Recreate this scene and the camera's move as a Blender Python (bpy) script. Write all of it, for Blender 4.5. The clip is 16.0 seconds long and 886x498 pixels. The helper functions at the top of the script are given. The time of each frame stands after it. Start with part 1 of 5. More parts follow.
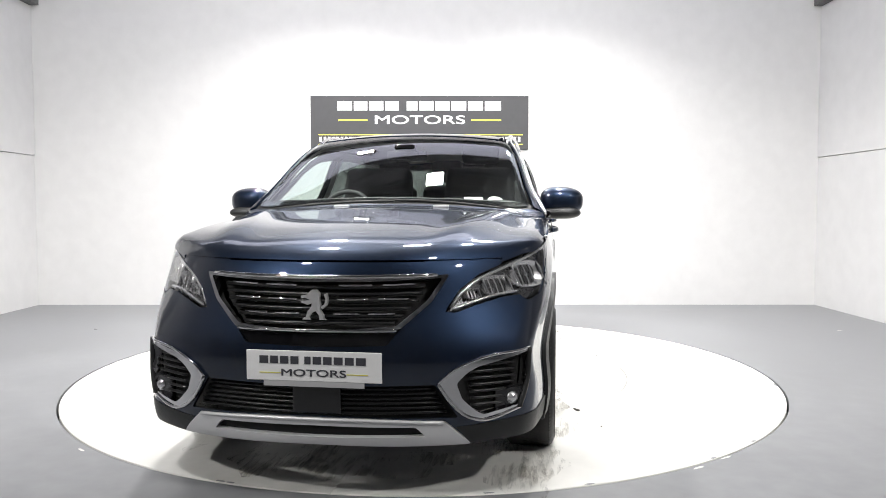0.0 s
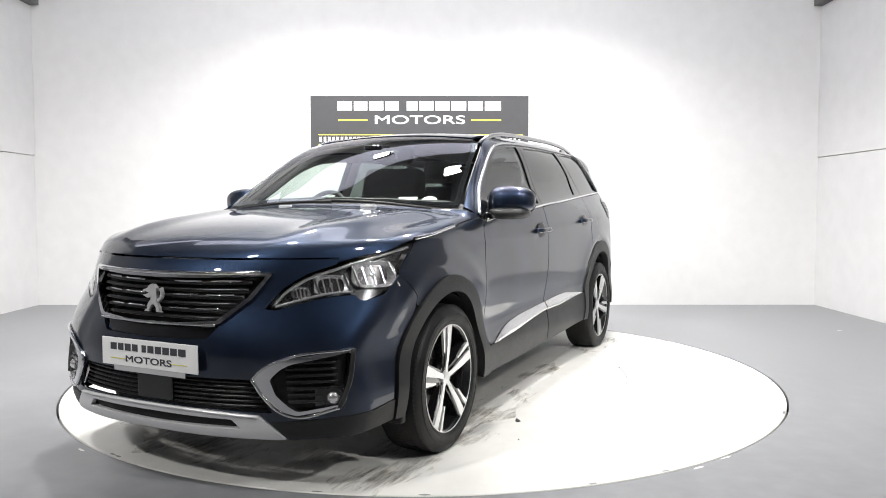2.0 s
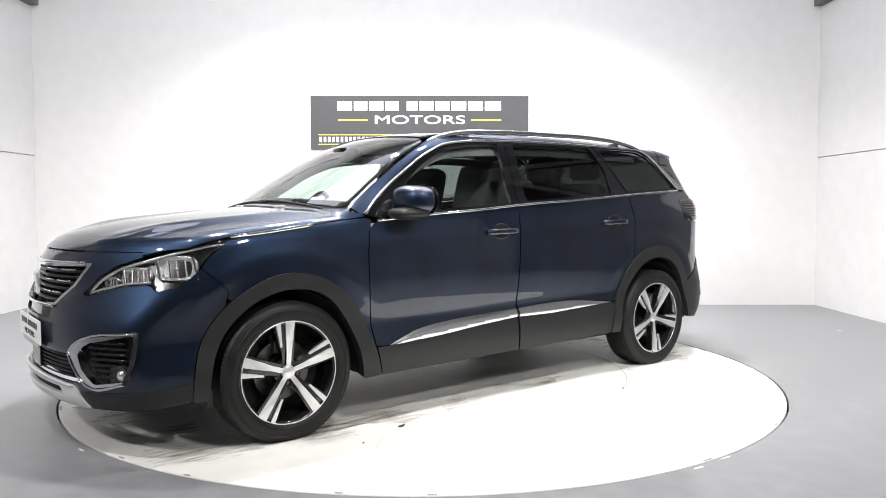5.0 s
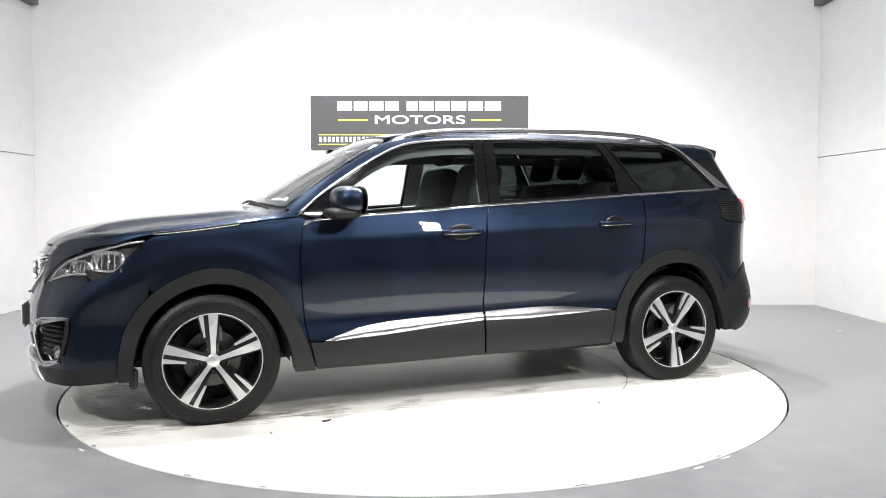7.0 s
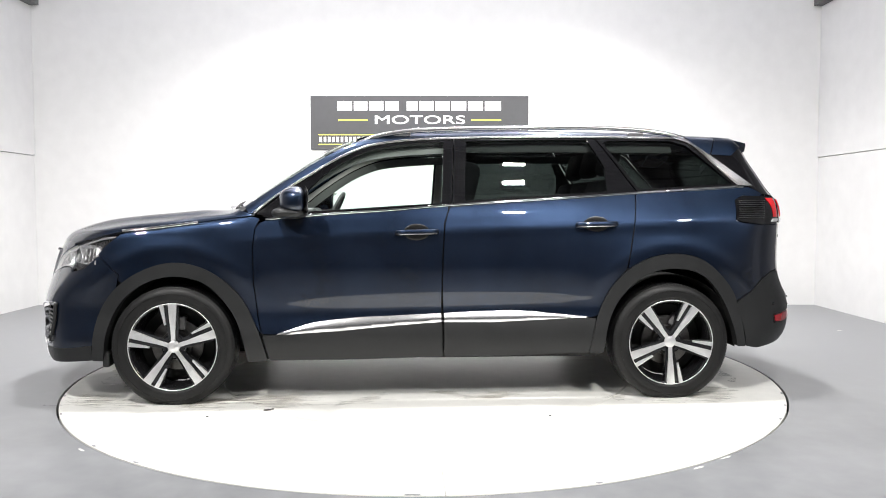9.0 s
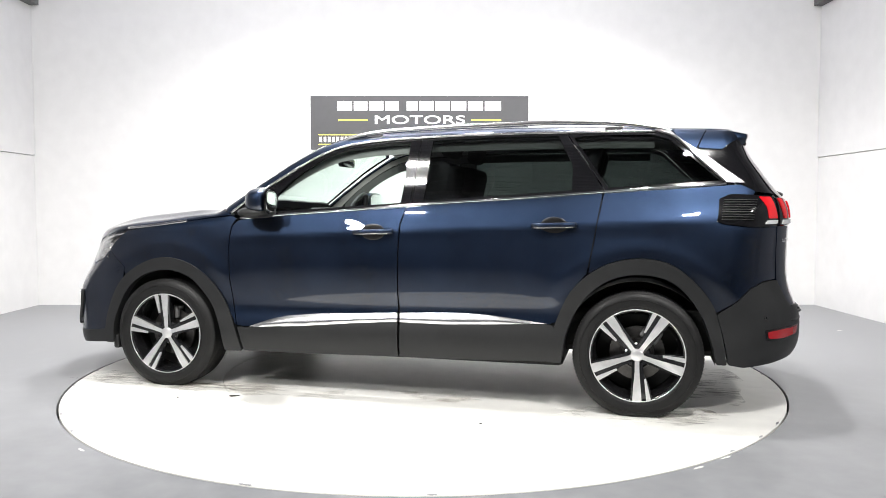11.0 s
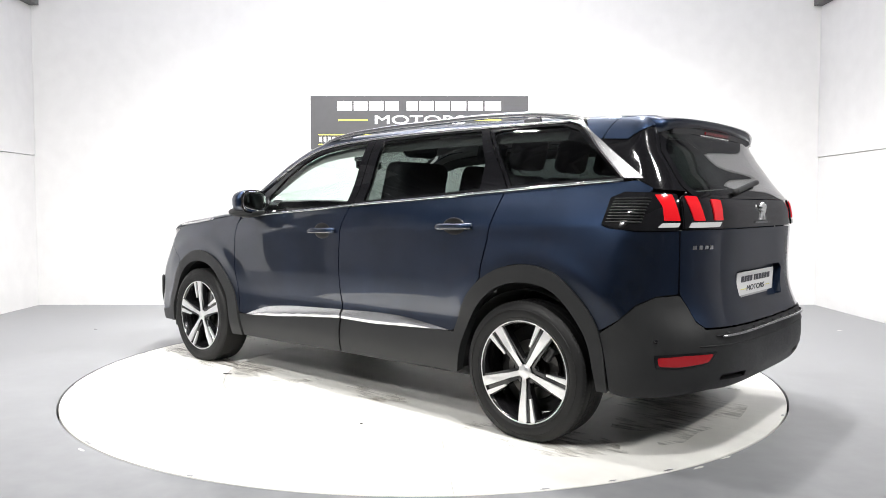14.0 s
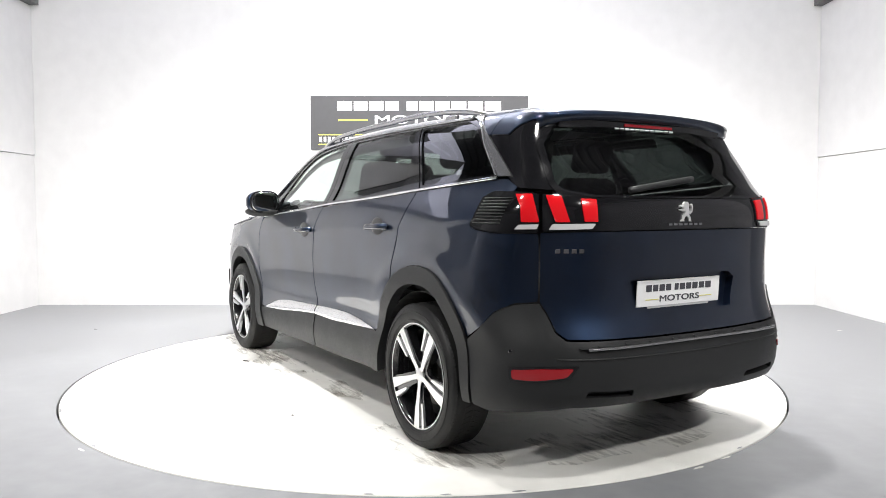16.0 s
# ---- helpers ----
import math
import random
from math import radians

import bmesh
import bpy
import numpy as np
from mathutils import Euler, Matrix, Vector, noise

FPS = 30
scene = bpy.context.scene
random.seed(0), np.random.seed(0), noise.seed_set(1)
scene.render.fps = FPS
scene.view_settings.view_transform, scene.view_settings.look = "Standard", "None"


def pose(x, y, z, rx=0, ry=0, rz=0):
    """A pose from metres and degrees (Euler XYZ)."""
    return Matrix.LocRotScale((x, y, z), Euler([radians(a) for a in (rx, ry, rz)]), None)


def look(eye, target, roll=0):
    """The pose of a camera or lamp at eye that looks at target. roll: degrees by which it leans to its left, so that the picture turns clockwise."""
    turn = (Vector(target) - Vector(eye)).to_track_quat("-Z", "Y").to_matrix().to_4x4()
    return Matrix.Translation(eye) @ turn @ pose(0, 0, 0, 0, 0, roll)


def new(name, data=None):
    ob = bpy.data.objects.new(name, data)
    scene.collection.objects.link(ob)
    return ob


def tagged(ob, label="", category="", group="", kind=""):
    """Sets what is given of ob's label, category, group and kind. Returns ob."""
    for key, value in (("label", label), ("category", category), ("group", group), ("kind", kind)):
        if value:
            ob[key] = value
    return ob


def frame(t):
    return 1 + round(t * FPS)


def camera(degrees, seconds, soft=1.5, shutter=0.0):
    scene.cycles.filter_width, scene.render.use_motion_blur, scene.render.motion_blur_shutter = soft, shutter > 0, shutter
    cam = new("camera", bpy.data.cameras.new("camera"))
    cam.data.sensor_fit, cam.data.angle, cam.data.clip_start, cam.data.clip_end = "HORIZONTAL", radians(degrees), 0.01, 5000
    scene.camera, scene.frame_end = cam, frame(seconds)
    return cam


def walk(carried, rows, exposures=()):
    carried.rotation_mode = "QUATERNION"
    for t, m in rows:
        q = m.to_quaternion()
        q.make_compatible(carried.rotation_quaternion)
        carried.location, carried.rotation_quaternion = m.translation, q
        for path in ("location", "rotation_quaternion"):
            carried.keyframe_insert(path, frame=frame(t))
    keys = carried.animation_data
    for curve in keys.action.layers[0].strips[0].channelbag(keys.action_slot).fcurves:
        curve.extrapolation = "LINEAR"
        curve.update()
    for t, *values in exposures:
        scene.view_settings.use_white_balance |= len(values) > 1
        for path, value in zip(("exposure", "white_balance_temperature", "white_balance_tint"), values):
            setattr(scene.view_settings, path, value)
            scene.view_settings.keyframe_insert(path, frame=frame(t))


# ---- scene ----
cam = camera(61.43, 16.0, soft=0.9)
CAM = pose(0.099, -5.062, 1.114, 86.73, 0, -0.15)
walk(cam, [(0.0, CAM), (16.0, CAM)], [(0.0, -0.27), (2.0, -0.20), (3.5, -0.13), (6.5, -0.05), (9.0, -0.05), (12.5, 0.06), (16.0, 0.11)])

# ---- light: no daylight, floodlights under a dark sheet-metal ceiling ----
world = bpy.data.worlds.new("world")
scene.world = world
world.use_nodes = True
world.node_tree.nodes["Background"].inputs[0].default_value = (0.8, 0.85, 1.0, 1)
world.node_tree.nodes["Background"].inputs[1].default_value = 0.02

WALL_L, WALL_R, WALL_B, WALL_F = -4.452, 4.334, 3.34, -8.0
CEIL = 4.6
SHED = 7.0  # half-width of the shed round the white bay
DISC_R = 2.246

# position x, y, z, aim x, y, z, watts, spread in degrees
FLOODS = [
    # this first pair is invented, added out of view to light car and turntable
    (-1.15, -0.35, 4.2, -1.05, -0.15, 0.0, 75, 145),
    (1.25, -0.35, 4.2, 1.15, -0.15, 0.0, 75, 145),
    (-2.0, -3.3, 4.2, -2.0, 2.6, 0.2, 78, 105),
    (1.3, -3.6, 4.2, 2.1, 2.6, 0.2, 78, 105),
    (-1.1, 1.6, 4.2, -1.1, 1.62, 0.0, 76, 118),
    (1.3, 1.6, 4.2, 1.3, 1.62, 0.0, 76, 118),
    (0.0, 0.4, 4.2, 0.0, 0.35, 0.0, 30, 140),
    (-3.9, -5.0, 4.2, -0.3, -0.9, 0.6, 58, 110),
    (3.9, -5.0, 4.2, 0.3, -0.9, 0.6, 58, 110),
]


# ---- materials ----
def mat(name, colour, rough=0.5, metal=0.0, coat=0.0, noise_scale=0.0, vary=0.0, bump=0.0, bump_scale=200.0, spec=0.5, emit=0.0, fine=0.0):
    m = bpy.data.materials.new(name)
    m.use_nodes = True
    nt = m.node_tree
    b = nt.nodes["Principled BSDF"]
    b.inputs["Base Color"].default_value = (*colour, 1)
    b.inputs["Roughness"].default_value = rough
    b.inputs["Metallic"].default_value = metal
    b.inputs["Coat Weight"].default_value = coat
    b.inputs["Coat Roughness"].default_value = 0.03
    b.inputs["Specular IOR Level"].default_value = spec
    if emit:
        b.inputs["Emission Color"].default_value = (*colour, 1)
        b.inputs["Emission Strength"].default_value = emit
    tc = nt.nodes.new("ShaderNodeTexCoord")
    if vary:
        n1 = nt.nodes.new("ShaderNodeTexNoise")
        n1.inputs["Scale"].default_value = noise_scale
        n1.inputs["Detail"].default_value = 6
        n2 = nt.nodes.new("ShaderNodeTexNoise")
        n2.inputs["Scale"].default_value = noise_scale * 9
        n2.inputs["Detail"].default_value = 4
        for n in (n1, n2):
            nt.links.new(tc.outputs["Object"], n.inputs["Vector"])
        mix = nt.nodes.new("ShaderNodeMath")
        mix.operation = "ADD"
        nt.links.new(n1.outputs["Fac"], mix.inputs[0])
        nt.links.new(n2.outputs["Fac"], mix.inputs[1])
        ramp = nt.nodes.new("ShaderNodeMapRange")
        ramp.inputs["From Min"].default_value = 0.7
        ramp.inputs["From Max"].default_value = 1.3
        ramp.inputs["To Min"].default_value = 1 - vary
        ramp.inputs["To Max"].default_value = 1 + vary
        nt.links.new(mix.outputs[0], ramp.inputs["Value"])
        mul = nt.nodes.new("ShaderNodeVectorMath")
        mul.operation = "SCALE"
        mul.inputs[0].default_value = colour
        nt.links.new(ramp.outputs[0], mul.inputs["Scale"])
        nt.links.new(mul.outputs[0], b.inputs["Base Color"])
        rr = nt.nodes.new("ShaderNodeMath")
        rr.operation = "MULTIPLY"
        rr.inputs[1].default_value = rough
        nt.links.new(ramp.outputs[0], rr.inputs[0])
        nt.links.new(rr.outputs[0], b.inputs["Roughness"])
    if bump:
        n3 = nt.nodes.new("ShaderNodeTexNoise")
        n3.inputs["Scale"].default_value = bump_scale
        n3.inputs["Detail"].default_value = 3
        nt.links.new(tc.outputs["Object"], n3.inputs["Vector"])
        bp = nt.nodes.new("ShaderNodeBump")
        bp.inputs["Strength"].default_value = bump
        bp.inputs["Distance"].default_value = 0.002
        nt.links.new(n3.outputs["Fac"], bp.inputs["Height"])
        nt.links.new(bp.outputs["Normal"], b.inputs["Normal"])
    return m


def glass(name, tint, gloss=1.0):
    m = bpy.data.materials.new(name)
    m.use_nodes = True
    nt = m.node_tree
    nt.nodes.clear()
    out = nt.nodes.new("ShaderNodeOutputMaterial")
    tr = nt.nodes.new("ShaderNodeBsdfTransparent")
    tr.inputs[0].default_value = (*tint, 1)
    gl = nt.nodes.new("ShaderNodeBsdfGlossy")
    gl.inputs["Roughness"].default_value = 0.01
    gl.inputs[0].default_value = (gloss, gloss, gloss, 1)
    lw = nt.nodes.new("ShaderNodeLayerWeight")
    lw.inputs["Blend"].default_value = 0.5
    pw = nt.nodes.new("ShaderNodeMath")
    pw.operation, pw.inputs[1].default_value = "POWER", 4.0
    fr = nt.nodes.new("ShaderNodeMath")
    fr.operation, fr.inputs[1].default_value, fr.inputs[2].default_value = "MULTIPLY_ADD", 0.90, 0.07
    nt.links.new(lw.outputs["Facing"], pw.inputs[0])
    nt.links.new(pw.outputs[0], fr.inputs[0])
    mx = nt.nodes.new("ShaderNodeMixShader")
    nt.links.new(fr.outputs[0], mx.inputs[0])
    nt.links.new(tr.outputs[0], mx.inputs[1])
    nt.links.new(gl.outputs[0], mx.inputs[2])
    nt.links.new(mx.outputs[0], out.inputs[0])
    return m


M_WALL = mat("white_wall_paint", (0.78, 0.775, 0.77), 0.55, noise_scale=0.7, vary=0.035, bump=0.12, bump_scale=60)
M_FLOOR = mat("grey_floor_paint", (0.245, 0.25, 0.26), 0.36, noise_scale=0.9, vary=0.17, bump=0.05, bump_scale=14)
M_DISC = mat("white_turntable_paint", (0.80, 0.79, 0.75), 0.42, noise_scale=1.1, vary=0.05, bump=0.1, bump_scale=40)
M_GAP = mat("dark_gap", (0.015, 0.015, 0.015), 0.8)
M_GRIT = mat("dark_grit", (0.05, 0.045, 0.04), 0.9)
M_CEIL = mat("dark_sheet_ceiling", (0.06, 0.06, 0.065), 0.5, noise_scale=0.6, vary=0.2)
# same ceiling toned paler, to brighten what the bonnet and glass reflect
M_CEILPALE = mat("bounce_pale_ceiling", (0.24, 0.24, 0.26), 0.45, noise_scale=0.6, vary=0.15)
M_ROOFLIGHT = mat("daylit_rooflight_sheet", (0.84, 0.85, 1.0), 0.5, emit=1.4)
# tones of the unseen walls, chosen for what the car paint reflects
M_CLAD = mat("unseen_dark_wall", (0.12, 0.12, 0.127), 0.55, noise_scale=0.8, vary=0.2)
M_GREYWALL = mat("grey_front_wall", (0.30, 0.30, 0.315), 0.55, noise_scale=0.8, vary=0.2)
M_STEEL = mat("painted_steel_beam", (0.16, 0.16, 0.16), 0.5, noise_scale=2, vary=0.2)
M_SIGN = mat("dark_grey_sign_board", (0.055, 0.055, 0.06), 0.45, noise_scale=2, vary=0.08)
M_SIGNWHITE = mat("white_sign_vinyl", (0.85, 0.85, 0.85), 0.4)
M_YELLOW = mat("yellow_sign_vinyl", (0.75, 0.72, 0.12), 0.4)
M_RED = mat("red_vinyl", (0.55, 0.04, 0.04), 0.4)
M_LAMP = mat("flood_lamp_glow", (1.0, 0.98, 0.95), 0.4, emit=22.0)


# ---- small builders ----
def mesh_of(name, bm, material, smooth=False):
    me = bpy.data.meshes.new(name)
    bm.normal_update()
    bm.to_mesh(me)
    bm.free()
    me.materials.append(material)
    if smooth:
        me.polygons.foreach_set("use_smooth", [True] * len(me.polygons))
    return me


def part(name, bm, material, parent=None, label="", smooth=False, kind=""):
    """Link a bmesh as one mesh object, under a thing or a part where one is given."""
    ob = new(name, mesh_of(name, bm, material, smooth))
    if parent is not None:
        ob.parent = parent
    return tagged(ob, label=label, kind=kind)


def box(x0, x1, y0, y1, z0, z1, bevel=0.0, seg=2, bm=None):
    own = bmesh.new()
    bmesh.ops.create_cube(own, size=1)
    for v in own.verts:
        v.co = Vector((x0 + (v.co.x + 0.5) * (x1 - x0), y0 + (v.co.y + 0.5) * (y1 - y0), z0 + (v.co.z + 0.5) * (z1 - z0)))
    if bevel:
        bmesh.ops.bevel(own, geom=own.edges[:], offset=bevel, segments=seg, affect="EDGES", profile=0.5)
    return own if bm is None else merge(bm, own)


def merge(a, b, m=None):
    me = bpy.data.meshes.new("tmp")
    b.to_mesh(me)
    b.free()
    if m is not None:
        me.transform(m)
    a.from_mesh(me)
    bpy.data.meshes.remove(me)
    return a


def thing(name, label, category, group="", kind=""):
    return tagged(new(name), label=label, category=category, group=group, kind=kind)


def lathe(profile, seg=64, axis="y"):
    """Turn (radius, along) pairs about an axis."""
    bm = bmesh.new()
    rings = []
    for r, a in profile:
        ring = []
        for i in range(seg):
            c, s = math.cos(2 * math.pi * i / seg), math.sin(2 * math.pi * i / seg)
            ring.append(bm.verts.new((r * c, a, r * s) if axis == "y" else (r * c, r * s, a)))
        rings.append(ring)
    for p, q in zip(rings, rings[1:]):
        for i in range(seg):
            j = (i + 1) % seg
            bm.faces.new((p[i], p[j], q[j], q[i]))
    bmesh.ops.recalc_face_normals(bm, faces=bm.faces[:])
    return bm


def tube(points, radius, seg=8, flat=1.0, closed=False):
    """A round or flattened bar along a line of points."""
    bm = bmesh.new()
    pts = [Vector(p) for p in points]
    rings = []
    n = len(pts)
    for i, p in enumerate(pts):
        d = (pts[(i + 1) % n] - pts[i - 1]) if closed else (pts[min(i + 1, n - 1)] - pts[max(i - 1, 0)])
        d.normalize()
        side = d.cross(Vector((0, 0, 1)))
        if side.length < 1e-4:
            side = Vector((0, 1, 0))
        side.normalize()
        up = side.cross(d)
        rings.append([bm.verts.new(p + side * (radius * math.cos(a)) + up * (radius * flat * math.sin(a)))
                      for a in (2 * math.pi * k / seg for k in range(seg))])
    pairs = list(zip(rings, rings[1:])) + ([(rings[-1], rings[0])] if closed else [])
    for a, b in pairs:
        for k in range(seg):
            bm.faces.new((a[k], a[(k + 1) % seg], b[(k + 1) % seg], b[k]))
    if not closed:
        bm.faces.new(rings[0])
        bm.faces.new(rings[-1])
    bmesh.ops.recalc_face_normals(bm, faces=bm.faces[:])
    return bm


# ---- the room ----
def slab(name, label, bm, material, category="wall"):
    return tagged(part(name, bm, material), label=label, category=category, kind="structure")


def ring_floor():
    bm = bmesh.new()
    seg, inner = 192, DISC_R + 0.012
    corners = (-SHED - 0.2, SHED + 0.2, WALL_F - 0.2, WALL_B + 0.2)

    def out(a):
        c, s = math.cos(a), math.sin(a)
        k = min((corners[1] if c > 0 else -corners[0]) / max(abs(c), 1e-6), (corners[3] if s > 0 else -corners[2]) / max(abs(s), 1e-6))
        return (k * c, k * s, 0)

    rows = []
    for a in (2 * math.pi * i / seg for i in range(seg)):
        rows.append([bm.verts.new((inner * math.cos(a), inner * math.sin(a), -0.09)), bm.verts.new((inner * math.cos(a), inner * math.sin(a), 0)), bm.verts.new(out(a))])
    for i in range(seg):
        p, q = rows[i], rows[(i + 1) % seg]
        for k in (0, 1):
            bm.faces.new((p[k], p[k + 1], q[k + 1], q[k]))
    bmesh.ops.recalc_face_normals(bm, faces=bm.faces[:])
    return bm


slab("floor", "grey painted concrete floor with faint stains", ring_floor(), M_FLOOR, "floor")
slab("pit", "dark pit below the turntable", box(-2.4, 2.4, -2.4, 2.4, -0.14, -0.09), M_GAP, "floor")
slab("wall_back", "smooth white painted back wall", box(-SHED - 0.2, SHED + 0.2, WALL_B, WALL_B + 0.2, -0.02, CEIL + 0.1), M_WALL)
slab("wall_front", "plain wall behind the camera", box(-SHED - 0.2, SHED + 0.2, WALL_F - 0.2, WALL_F, -0.02, CEIL + 0.1), M_GREYWALL)
# unseen walls, added to close off the world light at the sides
for side, x in (("left", -SHED - 0.2), ("right", SHED)):
    slab("wall_shed_" + side, "unseen dark wall added to close the shed", box(x, x + 0.2, WALL_F, WALL_B, -0.02, CEIL + 0.1), M_CLAD)
for side, x, out, end in (("left", WALL_L, -1, 0.15), ("right", WALL_R, 1, 1.4)):
    joint = 1.683 if side == "left" else 1.663
    x0, x1 = sorted((x, x + out * 0.2))
    slab("wall_" + side, "white boarded side wall with a level joint", box(x0, x1, end, WALL_B - 0.002, -0.02, joint - 0.003), M_WALL)
    x0, x1 = sorted((x - out * 0.012, x + out * 0.2))
    slab("wall_" + side + "_upper", "white upper wall boards above a level joint", box(x0, x1, end, WALL_B - 0.002, joint + 0.003, 3.33), M_WALL)
    x0, x1 = sorted((x + out * 0.02, x + out * 0.2))
    # unseen walls, split dark and grey to shape the reflections in the paint
    far = -0.5 if side == "left" else -1.2
    slab("wall_" + side + "_front", "unseen wall beyond the white boards, darkened for the car's reflections", box(x0, x1, far, end - 0.003, -0.02, 3.33), M_CLAD)
    if far > WALL_F:
        slab("wall_" + side + "_corner", "unseen front corner wall, toned grey for the car's reflections", box(x0, x1, WALL_F, far - 0.003, -0.02, 3.33), M_GREYWALL)
    x0, x1 = sorted((x - out * 0.10, x + out * 0.2))
    slab("trim_" + side, "dark steel beam on top of the side wall", box(x0, x1, WALL_F, WALL_B - 0.002, 3.335, 3.55), M_STEEL, "beam")


def ribbed_ceiling(y0, y1, x0=-SHED - 0.2, x1=SHED + 0.2):
    bm = bmesh.new()
    y, step = y0, 0.3
    prof = []
    while y < y1 - 0.01:
        prof += [(y, CEIL), (y + 0.18, CEIL), (y + 0.21, CEIL + 0.03), (y + 0.27, CEIL + 0.03)]
        y += step
    prof.append((y, CEIL))
    a = [bm.verts.new((x0, p, z)) for p, z in prof]
    b = [bm.verts.new((x1, p, z)) for p, z in prof]
    for i in range(len(prof) - 1):
        bm.faces.new((a[i], b[i], b[i + 1], a[i + 1]))
    return bm


slab("ceiling", "grey ribbed sheet-metal ceiling", ribbed_ceiling(-2.6, 1.3), M_CEILPALE, "ceiling")
slab("ceiling_rear", "grey ribbed sheet-metal ceiling beside the back wall", ribbed_ceiling(2.5, WALL_B + 0.3, -3.4, 3.4), M_CEILPALE, "ceiling")
slab("skylight_middle", "translucent ribbed rooflight sheets full of bluish daylight", ribbed_ceiling(1.3, 2.5, -3.4, 3.4), M_ROOFLIGHT, "skylight")
for side, x0, x1 in (("left", -SHED - 0.2, -3.4), ("right", 3.4, SHED + 0.2)):
    slab("ceiling_" + side, "grey ribbed sheet-metal ceiling over the side aisle", ribbed_ceiling(1.3, 2.5, x0, x1), M_CEILPALE, "ceiling")
    slab("skylight_" + side, "translucent ribbed rooflight sheets over the side aisle", ribbed_ceiling(2.5, WALL_B + 0.3, x0, x1), M_ROOFLIGHT, "skylight")
# front part out of view, kept in the darker tone for the reflections
slab("ceiling_front", "ribbed sheet-metal ceiling, toned darker in front for the reflections", ribbed_ceiling(WALL_F - 0.3, -2.6), M_CEIL, "ceiling")
for y in (-2.6, 0.45, 3.1):
    slab("ceiling_beam", "dark steel roof beam", box(WALL_L, WALL_R, y - 0.07, y + 0.07, CEIL - 0.22, CEIL - 0.002), M_STEEL, "beam")


def flood(x, y, z, tx, ty, tz, watts, spread):
    lamp = thing("flood_lamp", "square black flood lamp out of view below the ceiling, lit, some added", "lamp", "flood lamps", "")
    lamp.matrix_world = look((x, y, z), (tx, ty, tz))
    part("housing", box(-0.15, 0.15, -0.105, 0.105, 0.012, 0.07, 0.01), M_GAP, lamp)
    part("lens", box(-0.125, 0.125, -0.08, 0.08, -0.002, 0.011), M_LAMP, lamp, "glowing white lens")
    part("bracket", tube([(0.17, 0, 0.03), (0.17, 0, 0.2), (0, 0, 0.26), (-0.17, 0, 0.2), (-0.17, 0, 0.03)], 0.012, 6), M_STEEL, lamp)
    top = look((x, y, z), (tx, ty, tz)).inverted() @ Vector((x, y, CEIL + 0.02))
    part("hanger", tube([(0, 0, 0.25), tuple(top)], 0.012, 6), M_STEEL, lamp)
    light = bpy.data.lights.new("flood", "AREA")
    light.shape, light.size, light.size_y, light.energy = "RECTANGLE", 0.25, 0.16, watts
    light.color = (1.0, 0.985, 0.965)
    light.spread = radians(spread)
    ob = new("flood_light", light)
    ob.matrix_world = look((x, y, z), (tx, ty, tz)) @ Matrix.Translation((0, 0, -0.02))


for row in FLOODS:
    flood(*row)


# ---- the sign on the back wall ----
def text_mesh(body, size, xc, y, zc, stretch, depth=0.002):
    cu = bpy.data.curves.new("text", "FONT")
    cu.body, cu.size, cu.extrude, cu.align_x, cu.align_y = body, size, depth, "CENTER", "CENTER"
    ob = bpy.data.objects.new("text", cu)
    scene.collection.objects.link(ob)
    me = bpy.data.meshes.new_from_object(ob.evaluated_get(bpy.context.evaluated_depsgraph_get()))
    bpy.data.objects.remove(ob)
    bm = bmesh.new()
    for k, (dx, dz) in enumerate(((-1, -1), (1, -1), (1, 1), (-1, 1))):
        shifted = me.copy()
        shifted.transform(Matrix.Translation((dx * size * 0.011, dz * size * 0.013, k * depth * 0.2)))
        bm.from_mesh(shifted)
        bpy.data.meshes.remove(shifted)
    bpy.data.meshes.remove(me)
    bm.transform(Matrix.Translation((xc, y, zc)) @ Matrix.Rotation(radians(90), 4, "X") @ Matrix.Diagonal((stretch, 1, 1, 1)))
    return bm


NAME_WIDTHS = [1.25, 1.15, 1.2, 1.15, -0.45, 0.95, 1.2, 1.2, 1.25, 1.25, 1.35]


